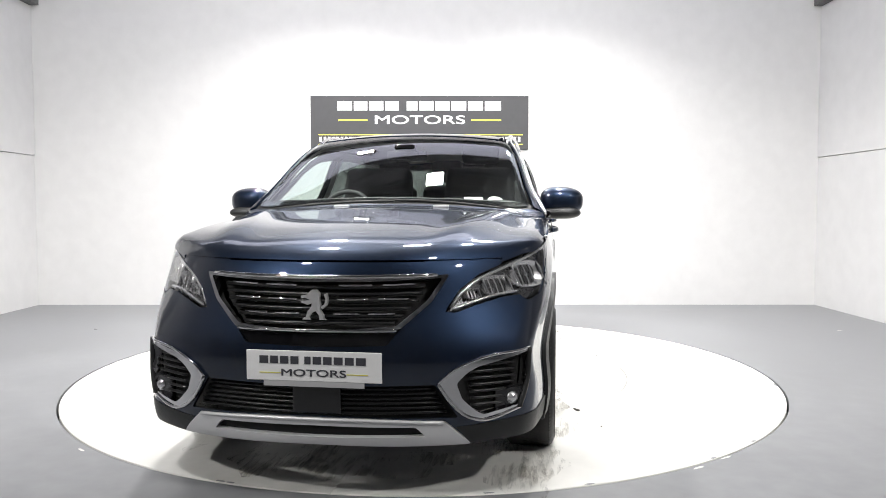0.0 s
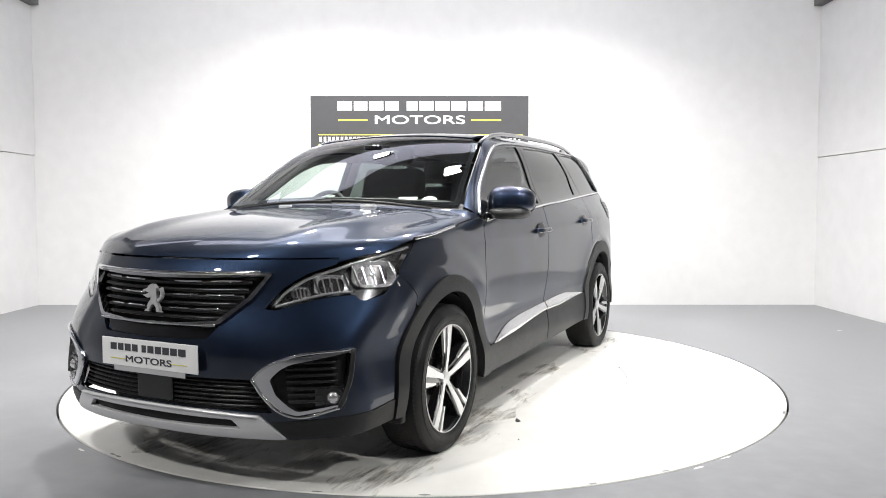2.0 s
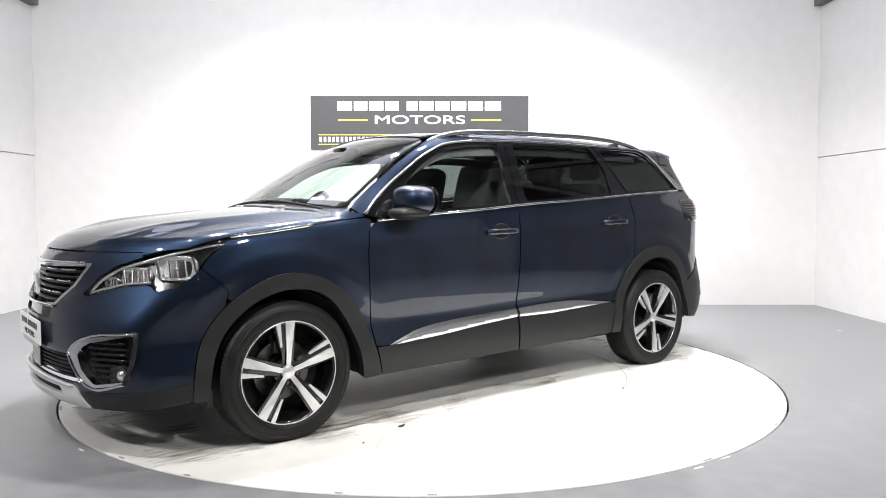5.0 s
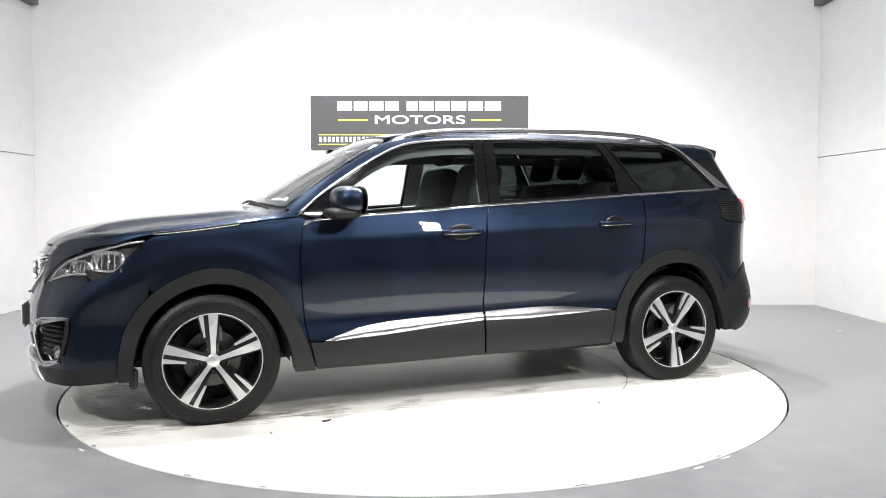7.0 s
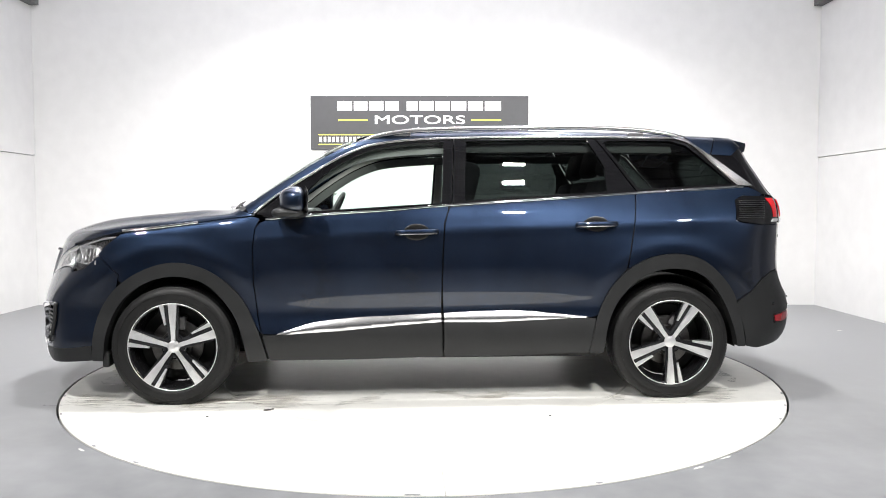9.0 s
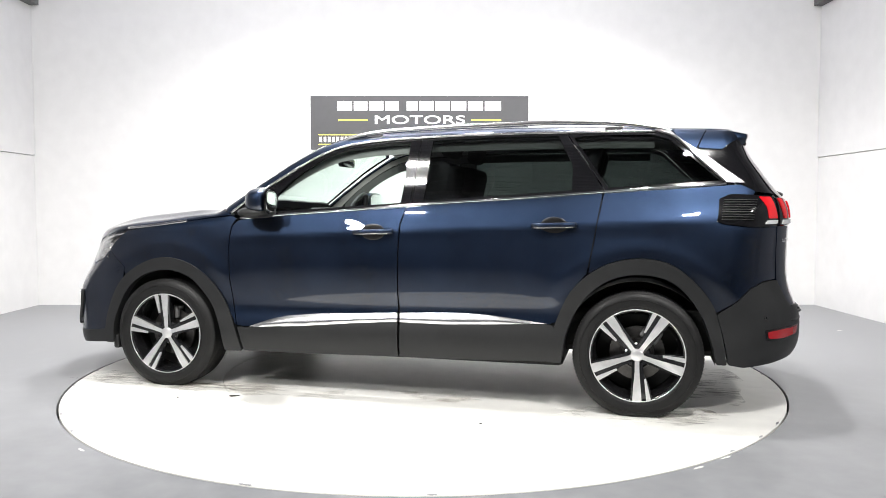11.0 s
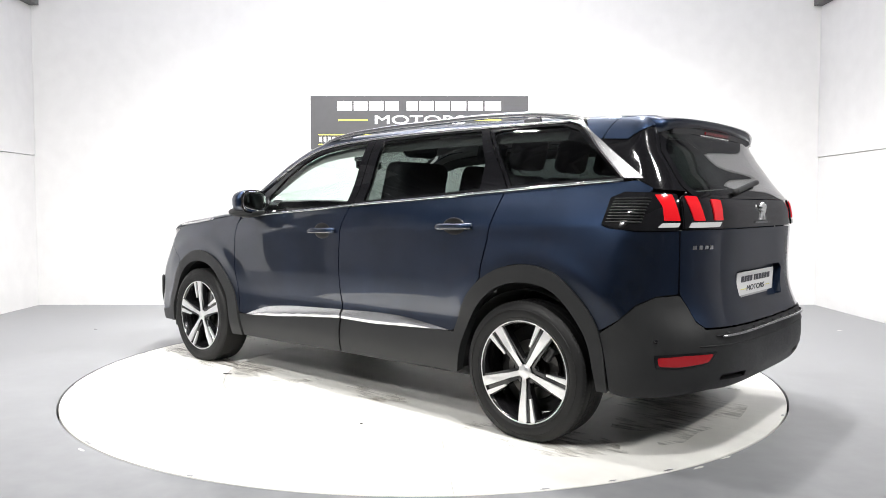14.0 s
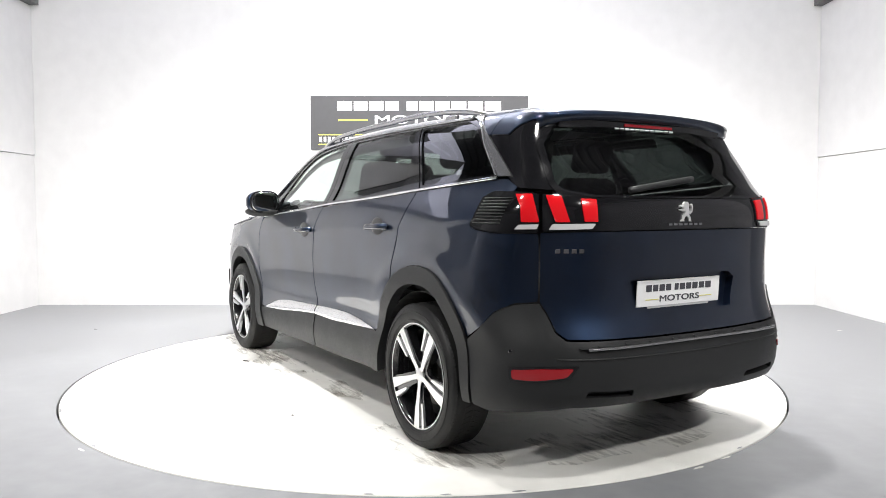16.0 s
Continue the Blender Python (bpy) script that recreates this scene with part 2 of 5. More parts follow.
def sign_board(x0, x1, z0, z1, y):
    s = thing("wall_sign", "dark grey sign board with white lettering and yellow rules", "sign")
    part("board", box(x0, x1, y - 0.03, y, z0, z1, 0.003, 1), M_SIGN, s)
    w, h = x1 - x0, z1 - z0
    X = lambda u: x0 + w * u
    Z = lambda v: z1 - h * v
    f = y - 0.0305
    x = X(0.122)
    tot = sum(abs(k) for k in NAME_WIDTHS)
    for k in NAME_WIDTHS:
        step = (X(0.882) - X(0.122)) * abs(k) / tot
        if k > 0:
            part("letter_bar", box(x, x + step - 0.02, f - 0.004, f, Z(0.275), Z(0.105)), M_SIGNWHITE, s)
        x += step
    part("lettering", text_mesh("MOTORS", 0.132, X(0.5), f, Z(0.455), 1.9), M_SIGNWHITE, s, "white wide capital letters")
    for a, b in ((0.127, 0.262), (0.737, 0.875)):
        part("yellow_rule", box(X(a), X(b), f - 0.004, f, Z(0.465), Z(0.44)), M_YELLOW, s, "yellow rule")
    for a, b in ((0.035, 0.375), (0.635, 0.975)):
        for v in (0.715, 0.895):
            part("yellow_rule", box(X(a), X(b), f - 0.004, f, Z(v + 0.02), Z(v)), M_YELLOW, s, "yellow rule")
        bars, x = bmesh.new(), X(a + 0.005)
        for k in range(17):
            box(x, x + w * 0.0115, f - 0.004, f, Z(0.86), Z(0.765), bm=bars)
            x += w * 0.0195
        part("contact_bars", bars, M_SIGNWHITE, s, "white contact line as bars")
    for u, m in ((0.42, M_SIGNWHITE), (0.485, M_SIGNWHITE), (0.55, M_RED), (0.6, M_SIGNWHITE)):
        part("emblem", box(X(u) - 0.03, X(u) + 0.03, f - 0.004, f, Z(0.83), Z(0.74), 0.0015, 1), m, s, "small plain emblem")
    return s


SIGN = (-1.352, 1.072, 1.748, 2.342)
sign_board(*SIGN, WALL_B - 0.002)


# ---- the turntable ----
def sector(r0, r1, a0, a1, z0, z1, seg):
    """A flat ring piece with depth; a full ring when it spans the circle."""
    bm = bmesh.new()
    rows = []
    for i in range(seg + 1):
        a = a0 + (a1 - a0) * i / seg
        c, s = math.cos(a), math.sin(a)
        rows.append([bm.verts.new((r * c, r * s, z)) for r, z in ((r0, z0), (r1, z0), (r1, z1 - 0.003), (r1 - 0.003, z1), (r0 + 0.002, z1), (r0, z1 - 0.002))])
    for p, q in zip(rows, rows[1:]):
        for k in range(6):
            bm.faces.new((p[k], p[(k + 1) % 6], q[(k + 1) % 6], q[k]))
    bm.faces.new(rows[0])
    bm.faces.new(rows[-1])
    bmesh.ops.recalc_face_normals(bm, faces=bm.faces[:])
    return bm


def ragged(cx, cy, rx, ry, turn, z, seed, thick=0.0008):
    """A thin flake or stain with an uneven outline."""
    rng = random.Random(seed)
    bm = bmesh.new()
    ring = []
    for k in range(22):
        a = 2 * math.pi * k / 22
        r = 0.7 + 0.45 * rng.random()
        x, y = math.cos(a) * rx * r, math.sin(a) * ry * r
        ring.append(bm.verts.new((cx + x * math.cos(turn) - y * math.sin(turn), cy + x * math.sin(turn) + y * math.cos(turn), z)))
    top = bmesh.ops.extrude_face_region(bm, geom=[bm.faces.new(ring)])
    bmesh.ops.translate(bm, verts=[v for v in top["geom"] if isinstance(v, bmesh.types.BMVert)], vec=(0, 0, thick))
    bmesh.ops.recalc_face_normals(bm, faces=bm.faces[:])
    return bm


def scuff_material():
    m = bpy.data.materials.new("tyre_dirt_film")
    m.use_nodes = True
    nt = m.node_tree
    b = nt.nodes["Principled BSDF"]
    b.inputs["Base Color"].default_value = (0.30, 0.265, 0.21, 1)
    b.inputs["Roughness"].default_value = 0.7
    tc = nt.nodes.new("ShaderNodeTexCoord")
    mp = nt.nodes.new("ShaderNodeMapping")
    mp.inputs["Scale"].default_value = (3.0, 20.0, 1.0)
    n1 = nt.nodes.new("ShaderNodeTexNoise")
    n1.inputs["Scale"].default_value = 1.6
    n1.inputs["Detail"].default_value = 9
    n1.inputs["Roughness"].default_value = 0.72
    n2 = nt.nodes.new("ShaderNodeTexNoise")
    n2.inputs["Scale"].default_value = 3.2
    n2.inputs["Detail"].default_value = 3
    mul = nt.nodes.new("ShaderNodeMath")
    mul.operation = "MULTIPLY"
    ramp = nt.nodes.new("ShaderNodeMapRange")
    ramp.inputs["From Min"].default_value = 0.24
    ramp.inputs["From Max"].default_value = 0.42
    ramp.inputs["To Max"].default_value = 0.34
    nt.links.new(tc.outputs["Object"], mp.inputs["Vector"])
    nt.links.new(mp.outputs[0], n1.inputs["Vector"])
    nt.links.new(tc.outputs["Object"], n2.inputs["Vector"])
    nt.links.new(n1.outputs["Fac"], mul.inputs[0])
    nt.links.new(n2.outputs["Fac"], mul.inputs[1])
    nt.links.new(mul.outputs[0], ramp.inputs["Value"])
    nt.links.new(ramp.outputs[0], b.inputs["Alpha"])
    return m


M_SCUFF = scuff_material()


def turntable():
    tt = thing("turntable", "white painted round turntable with tyre marks", "turntable")
    part("inner_plate", sector(0.001, 1.3335, 0, 2 * math.pi, -0.08, 0, 128), M_DISC, tt)
    for k in range(8):
        a = 2 * math.pi * (k + 0.0) / 8 - math.pi / 2
        part("ring_segment", sector(1.3365, DISC_R, a + 0.0005, a + math.pi / 4 - 0.0005, -0.08, 0, 24), M_DISC, tt)
    for k, (x, y, rx, ry, a) in enumerate(((-0.75, -0.78, 0.55, 0.16, -0.05), (-1.75, -0.72, 0.42, 0.22, 0.1), (-1.3, -0.85, 0.35, 0.14, 0.0), (1.5, -0.78, 0.5, 0.2, 0.05), (1.75, 0.1, 0.35, 0.6, 0.2), (-1.85, 0.1, 0.3, 0.6, 0.1),
                                         (1.3, 0.8, 0.5, 0.2, 0.0), (-1.3, 0.8, 0.55, 0.2, 0.0), (0.1, -0.75, 0.5, 0.12, 0.02))):
        part("dirt_film", ragged(x, y, rx, ry, a, 0.0006 + 0.0009 * k, 40 + k, 0.0004), M_SCUFF, tt, "brownish tyre dirt")
    for k, (x, y, r) in enumerate(((-0.906, -0.99, 0.022), (-0.88, -0.975, 0.010), (0.62, -1.18, 0.008), (-1.2, -1.1, 0.006))):
        part("grit", ragged(x, y, r, r * 0.6, 0.4, 0.0004, 70 + k, 0.004), M_GRIT, tt)
    rng = random.Random(5)
    for k in range(16):
        a = rng.uniform(0, 2 * math.pi)
        part("paint_chip", ragged(math.cos(a) * (DISC_R - 0.01), math.sin(a) * (DISC_R - 0.01), 0.022, 0.007, a + 1.57, 0.0004, 90 + k, 0.0006), M_FLOOR, tt)
    return tt


table = turntable()
for k, (x, y, rx, ry, a, m) in enumerate(((1.20, -1.94, 0.035, 0.008, 0.55, M_DISC), (1.366, -1.811, 0.04, 0.006, 0.6, M_DISC), (3.682, 1.585, 0.02, 0.012, 0, M_DISC), (-3.035, 1.665, 0.02, 0.012, 0.3, M_GRIT), (-1.55, -1.70, 0.03, 0.008, -0.7, M_DISC))):
    tagged(part("floor_fleck", ragged(x, y, rx, ry, a, 0.0004, 120 + k, 0.0008), m), label="small paint fleck on the grey floor", category="fleck")


# ---- the car: one smooth body form, from which every panel is cut ----
def curve(*pairs):
    """A smooth line through (place, value) pairs."""
    px, py = np.array(pairs, float).T
    slope = np.gradient(py, px)

    def at(x):
        x = np.clip(np.asarray(x, float), px[0], px[-1])
        i = np.clip(np.searchsorted(px, x, "right") - 1, 0, len(px) - 2)
        h = px[i + 1] - px[i]
        t = (x - px[i]) / h
        return ((1 + 2 * t) * (1 - t) ** 2 * py[i] + t * (1 - t) ** 2 * h * slope[i]
                + t * t * (3 - 2 * t) * py[i + 1] + t * t * (t - 1) * h * slope[i + 1])

    return at


def fair(*pairs):
    """A line through (place, value) pairs that also bends evenly (natural cubic)."""
    px, py = np.array(pairs, float).T
    n, h = len(px), np.diff(px)
    a, r = np.eye(n), np.zeros(n)
    for i in range(1, n - 1):
        a[i, i - 1:i + 2] = h[i - 1], 2 * (h[i - 1] + h[i]), h[i]
        r[i] = 6 * ((py[i + 1] - py[i]) / h[i] - (py[i] - py[i - 1]) / h[i - 1])
    m = np.linalg.solve(a, r)

    def at(x):
        x = np.clip(np.asarray(x, float), px[0], px[-1])
        i = np.clip(np.searchsorted(px, x, "right") - 1, 0, n - 2)
        u, v = px[i + 1] - x, x - px[i]
        return (m[i] * u ** 3 + m[i + 1] * v ** 3) / (6 * h[i]) + (py[i] / h[i] - m[i] * h[i] / 6) * u + (py[i + 1] / h[i] - m[i + 1] * h[i] / 6) * v

    return at


# half-width by height; roof and bonnet line by length; nose and tail by height
HALF = fair((0.1, 0.80), (0.22, 0.838), (0.38, 0.856), (0.50, 0.841), (0.70, 0.856), (0.86, 0.860), (1.0, 0.846), (1.09, 0.816), (1.20, 0.754), (1.35, 0.696), (1.50, 0.626), (1.62, 0.535), (1.7, 0.47))
TOP = fair((-2.6, 0.60), (-2.46, 0.755), (-2.36, 0.860), (-2.25, 0.946), (-2.10, 1.000), (-1.90, 1.038), (-1.65, 1.068), (-1.42, 1.094), (-1.28, 1.110), (-1.205, 1.126),
           (-1.145, 1.164), (-1.02, 1.248), (-0.90, 1.326), (-0.68, 1.458), (-0.47, 1.545), (-0.25, 1.577), (0.0, 1.586), (0.35, 1.595), (0.75, 1.595), (1.2, 1.584), (1.6, 1.568), (1.9, 1.550), (2.2, 1.515), (2.6, 1.42))
NOSE = fair((0.05, -2.17), (0.15, -2.27), (0.21, -2.345), (0.30, -2.378), (0.45, -2.382), (0.58, -2.385), (0.66, -2.370), (0.74, -2.350), (0.84, -2.335), (0.92, -2.32), (1.2, -2.30))
TAIL = fair((0.1, 2.032), (0.24, 2.142), (0.34, 2.232), (0.45, 2.257), (0.56, 2.247), (0.66, 2.210), (0.80, 2.190), (0.95, 2.192), (1.02, 2.194), (1.10, 2.188), (1.16, 2.162),
             (1.20, 2.127), (1.30, 2.052), (1.40, 1.982), (1.50, 1.937), (1.6, 1.892), (1.8, 1.782))


def smax(a, b, k):
    h = np.clip(k - np.abs(a - b), 0, None) / k
    return np.maximum(a, b) + h * h * k / 4


def ease(t):
    t = np.clip(t, 0, 1)
    return t * t * (3 - 2 * t)


def body(p):
    """Below nought inside the car body, above it outside."""
    x, y, z = p[..., 0], np.abs(p[..., 1]), p[..., 2]
    half = HALF(z) - 0.055 * np.clip((-1.35 - x) / 0.75, 0, 2) ** 2 - 0.035 * np.clip((x - 1.4) / 0.7, 0, 2) ** 2
    for wheel in (-1.449, 1.391):
        half = half + 0.022 * np.exp(-(((x - wheel) / 0.50) ** 4)) * np.clip((0.95 - z) / 0.35, 0, 1)
    for wheel in (-1.449, 1.391):
        ring = np.hypot(x - wheel, z - 0.34)
        half = half + 0.006 * np.exp(-(((ring - 0.545) / 0.045) ** 2)) * ease((z - 0.55) / 0.2)
    flank = np.exp(-((x / 0.98) ** 8))
    half = half - 0.010 * flank * np.exp(-(((z - 0.515 - 0.02 * x) / 0.065) ** 2))
    half = half + 0.006 * ease((x + 1.25) / 0.5) * ease((1.95 - x) / 0.4) * np.exp(-(((z - 0.968 - 0.041 * x) / 0.036) ** 2))
    xs = x - (0.16 + 0.10 * np.clip((-1.7 - x) / 0.4, 0, 1)) * y * y
    crown = 0.075 + 0.01 * np.clip((x + 1.2) / 0.8, 0, 1)
    top = TOP(xs) - crown * y * y
    top = top + 0.022 * np.exp(-(((y - 0.65 - 0.20 * (x + 1.15)) / 0.095) ** 2)) * ease((-1.12 - x) / 0.25) * ease((x + 2.28) / 0.4)
    tilt = (TOP(xs + 0.02) - TOP(xs - 0.02)) / 0.04
    g = smax(y - half, (z - top) / np.sqrt(1 + tilt * tilt), 0.06)
    swept = 0.28 + 0.25 * ease((z - 0.52) / 0.44)
    ends = np.maximum((NOSE(z) + swept * y ** 2 + 0.22 * y ** 4) - x, x - (TAIL(z) - 0.75 * y ** 5.5))
    return smax(g, ends * 0.95, 0.06)


def meet(start, way, reach):
    """Where rays from outside first sink into the body."""
    lo, hi = np.zeros(len(start)), np.full(len(start), float(reach))
    for _ in range(34):
        mid = (lo + hi) / 2
        out = body(start + way * mid[:, None]) > 0
        lo, hi = np.where(out, mid, lo), np.where(out, hi, mid)
    return start + way * hi[:, None]


def outward(p, e=0.004):
    n = np.stack([body(p + d) - body(p - d) for d in np.eye(3) * e], -1)
    return n / np.maximum(np.linalg.norm(n, axis=1, keepdims=True), 1e-9)


# ---- car materials ----
def car_paint():
    m = mat("dark_blue_metallic_paint", (0.0150, 0.0252, 0.050), 0.43, 1.0, coat=1.0)
    nt = m.node_tree
    b = nt.nodes["Principled BSDF"]
    b.inputs["Specular IOR Level"].default_value = 0.1
    b.inputs["Coat IOR"].default_value = 1.66
    b.inputs["Coat Roughness"].default_value = 0.012
    tc = nt.nodes.new("ShaderNodeTexCoord")
    flake = nt.nodes.new("ShaderNodeTexNoise")
    flake.inputs["Scale"].default_value = 900
    soft = nt.nodes.new("ShaderNodeTexNoise")
    soft.inputs["Scale"].default_value = 3
    soft.inputs["Detail"].default_value = 6
    add = nt.nodes.new("ShaderNodeMath")
    add.operation = "MULTIPLY"
    ramp = nt.nodes.new("ShaderNodeMapRange")
    ramp.inputs["From Min"].default_value = 0.15
    ramp.inputs["From Max"].default_value = 0.40
    ramp.inputs["To Min"].default_value = 0.75
    ramp.inputs["To Max"].default_value = 1.35
    mul = nt.nodes.new("ShaderNodeVectorMath")
    mul.operation = "SCALE"
    mul.inputs[0].default_value = (0.0150, 0.0252, 0.050)
    for n in (flake, soft):
        nt.links.new(tc.outputs["Object"], n.inputs["Vector"])
    nt.links.new(flake.outputs["Fac"], add.inputs[0])
    nt.links.new(soft.outputs["Fac"], add.inputs[1])
    nt.links.new(add.outputs[0], ramp.inputs["Value"])
    nt.links.new(ramp.outputs[0], mul.inputs["Scale"])
    nt.links.new(mul.outputs[0], b.inputs["Base Color"])
    return m


M_BLUE = car_paint()
M_GLOSS = mat("gloss_black_trim", (0.006, 0.006, 0.007), 0.08, coat=0.6)
M_PLASTIC = mat("grained_black_plastic", (0.0145, 0.015, 0.0155), 0.46, spec=0.42, noise_scale=6, vary=0.12, bump=0.25, bump_scale=500)
M_SLAT = mat("satin_black_slat", (0.006, 0.006, 0.0065), 0.3)
M_DARK = mat("matt_black_inner", (0.008, 0.008, 0.008), 0.8)
M_CHROME = mat("chrome", (0.78, 0.78, 0.79), 0.08, 1.0)
M_BRIGHT = mat("bright_trim", (0.82, 0.82, 0.83), 0.24, 1.0, noise_scale=40, vary=0.08)
M_SATIN = mat("satin_aluminium", (0.50, 0.50, 0.51), 0.24, 1.0, noise_scale=30, vary=0.06)
M_SKID = mat("silver_painted_plastic", (0.68, 0.68, 0.69), 0.36, 0.35)
M_DSTRIP = mat("brushed_grey_trim", (0.42, 0.42, 0.43), 0.24, 0.9, noise_scale=40, vary=0.1)
M_RUBBER = mat("tyre_rubber", (0.011, 0.011, 0.011), 0.5, spec=0.3, noise_scale=12, vary=0.3, bump=0.25, bump_scale=120)
M_ALLOY = mat("diamond_cut_alloy", (0.82, 0.82, 0.82), 0.34, 0.75, noise_scale=60, vary=0.05)
M_RIMBLACK = mat("gloss_black_wheel_paint", (0.010, 0.010, 0.011), 0.18, coat=0.5)
M_BRAKE = mat("brake_steel", (0.13, 0.125, 0.12), 0.4, 1.0, noise_scale=25, vary=0.2)
M_GLASS = glass("clear_car_glass", (0.80, 0.88, 0.84))
M_PRIVACY = glass("privacy_glass", (0.13, 0.15, 0.145))
M_REARGLASS = glass("dark_rear_glass", (0.11, 0.125, 0.12))
M_LENS = glass("clear_lamp_lens", (0.92, 0.92, 0.92))
M_REFLECTOR = mat("lamp_reflector", (0.80, 0.80, 0.81), 0.20, 0.85, noise_scale=8, vary=0.08)
M_BEZEL = mat("lamp_bezel_grey", (0.10, 0.10, 0.105), 0.25, 0.9, noise_scale=10, vary=0.15)
M_REDLENS = mat("red_lamp_lens", (0.62, 0.008, 0.013), 0.12, coat=1.0, emit=0.0)
M_REDDARK = mat("dark_red_reflector", (0.30, 0.006, 0.010), 0.15, coat=1.0)
M_WHITELENS = mat("white_lamp_lens", (0.50, 0.50, 0.50), 0.2, coat=0.6)
M_PLATE = mat("white_plate", (0.80, 0.80, 0.80), 0.35, noise_scale=20, vary=0.03)
M_PLATEINK = mat("dark_plate_ink", (0.05, 0.05, 0.06), 0.5)
M_PLATEGREY = mat("grey_plate_edge", (0.45, 0.45, 0.46), 0.4)
M_SEAT = mat("dark_grey_seat_cloth", (0.030, 0.030, 0.033), 0.85, noise_scale=20, vary=0.2, bump=0.3, bump_scale=300)
M_DASH = mat("dark_soft_plastic", (0.03, 0.031, 0.033), 0.55, noise_scale=10, vary=0.15)
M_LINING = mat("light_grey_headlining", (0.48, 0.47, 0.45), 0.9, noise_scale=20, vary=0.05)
# darker copy of the headlining, with the cabin shade put into its colour
M_LINING_SHADE = mat("shaded_grey_cloth_lining", (0.15, 0.155, 0.15), 0.9, noise_scale=20, vary=0.06)
M_MIRROR = mat("mirror_glass", (0.9, 0.9, 0.9), 0.01, 1.0)
M_PAPER = mat("white_paper", (0.8, 0.8, 0.8), 0.6)

from mathutils.geometry import delaunay_2d_cdt


# ---- ways to look at the body: each maps (u, v) to a ray from outside ----
def dom_side(s):
    def rays(q):
        n = len(q)
        return np.stack([q[:, 0], np.full(n, s * 1.3), q[:, 1]], 1), np.tile([0.0, -s, 0.0], (n, 1)), 1.25
    return rays


def dom_end(x):
    def rays(q):
        n = len(q)
        return np.stack([np.full(n, x), q[:, 0], q[:, 1]], 1), np.tile([-np.sign(x), 0.0, 0.0], (n, 1)), 1.6
    return rays


AX, AR = {"front": -1.5, "rear": 1.3}, 0.85


def dom_round(end):
    d = -1 if end == "front" else 1

    def rays(q):
        a = q[:, 0] / AR
        w = np.stack([d * np.cos(a), np.sin(a), np.zeros(len(a))], 1)
        return np.stack([np.full(len(a), AX[end]), np.zeros(len(a)), q[:, 1]], 1) + w * 1.6, -w, 1.58
    return rays


def to_round(end, pts):
    d = -1 if end == "front" else 1
    return [(math.atan2(y, d * (x - AX[end])) * AR, z) for x, y, z in pts]


ARCH_Z = 0.55


def dom_arch(q):
    a = q[:, 1] / AR
    w = np.stack([np.zeros(len(a)), np.sin(a), np.cos(a)], 1)
    return np.stack([q[:, 0], np.zeros(len(a)), np.full(len(a), ARCH_Z)], 1) + w * 1.5, -w, 1.45


def to_arch(pts):
    return [(x, math.atan2(y, z - ARCH_Z) * AR) for x, y, z in pts]


def on_side(pts, s=-1, off=0.0):
    q = np.array(pts, float)
    p = meet(*dom_side(s)(q))
    return [tuple(r) for r in p + outward(p) * off]


def flip(pts):
    return [(x, -y, z) for x, y, z in pts]


def inside(q, poly):
    x, y = q[:, 0], q[:, 1]
    r = np.zeros(len(q), bool)
    n = len(poly)
    for i in range(n):
        (x0, y0), (x1, y1) = poly[i], poly[(i + 1) % n]
        if y0 == y1:
            continue
        r ^= ((y0 > y) != (y1 > y)) & (x < (x1 - x0) * (y - y0) / (y1 - y0) + x0)
    return r


def rounded(poly, r=0.02, steps=4):
    out, n = [], len(poly)
    for i in range(n):
        a, b, c = (Vector(poly[(i + k) % n]) for k in (-1, 0, 1))
        la, lc = (a - b).length, (c - b).length
        if la < 1e-6 or lc < 1e-6:
            continue
        p, q = b + (a - b) * min(r / la, 0.45), b + (c - b) * min(r / lc, 0.45)
        for k in range(steps + 1):
            t = k / steps
            out.append(tuple(p * (1 - t) ** 2 + b * 2 * t * (1 - t) + q * t * t))
    return out


def fine(poly, step):
    out, n = [], len(poly)
    for i in range(n):
        a, b = np.array(poly[i]), np.array(poly[(i + 1) % n])
        k = max(1, int(math.ceil(np.linalg.norm(b - a) / step)))
        out += [tuple(a + (b - a) * j / k) for j in range(k)]
    return out


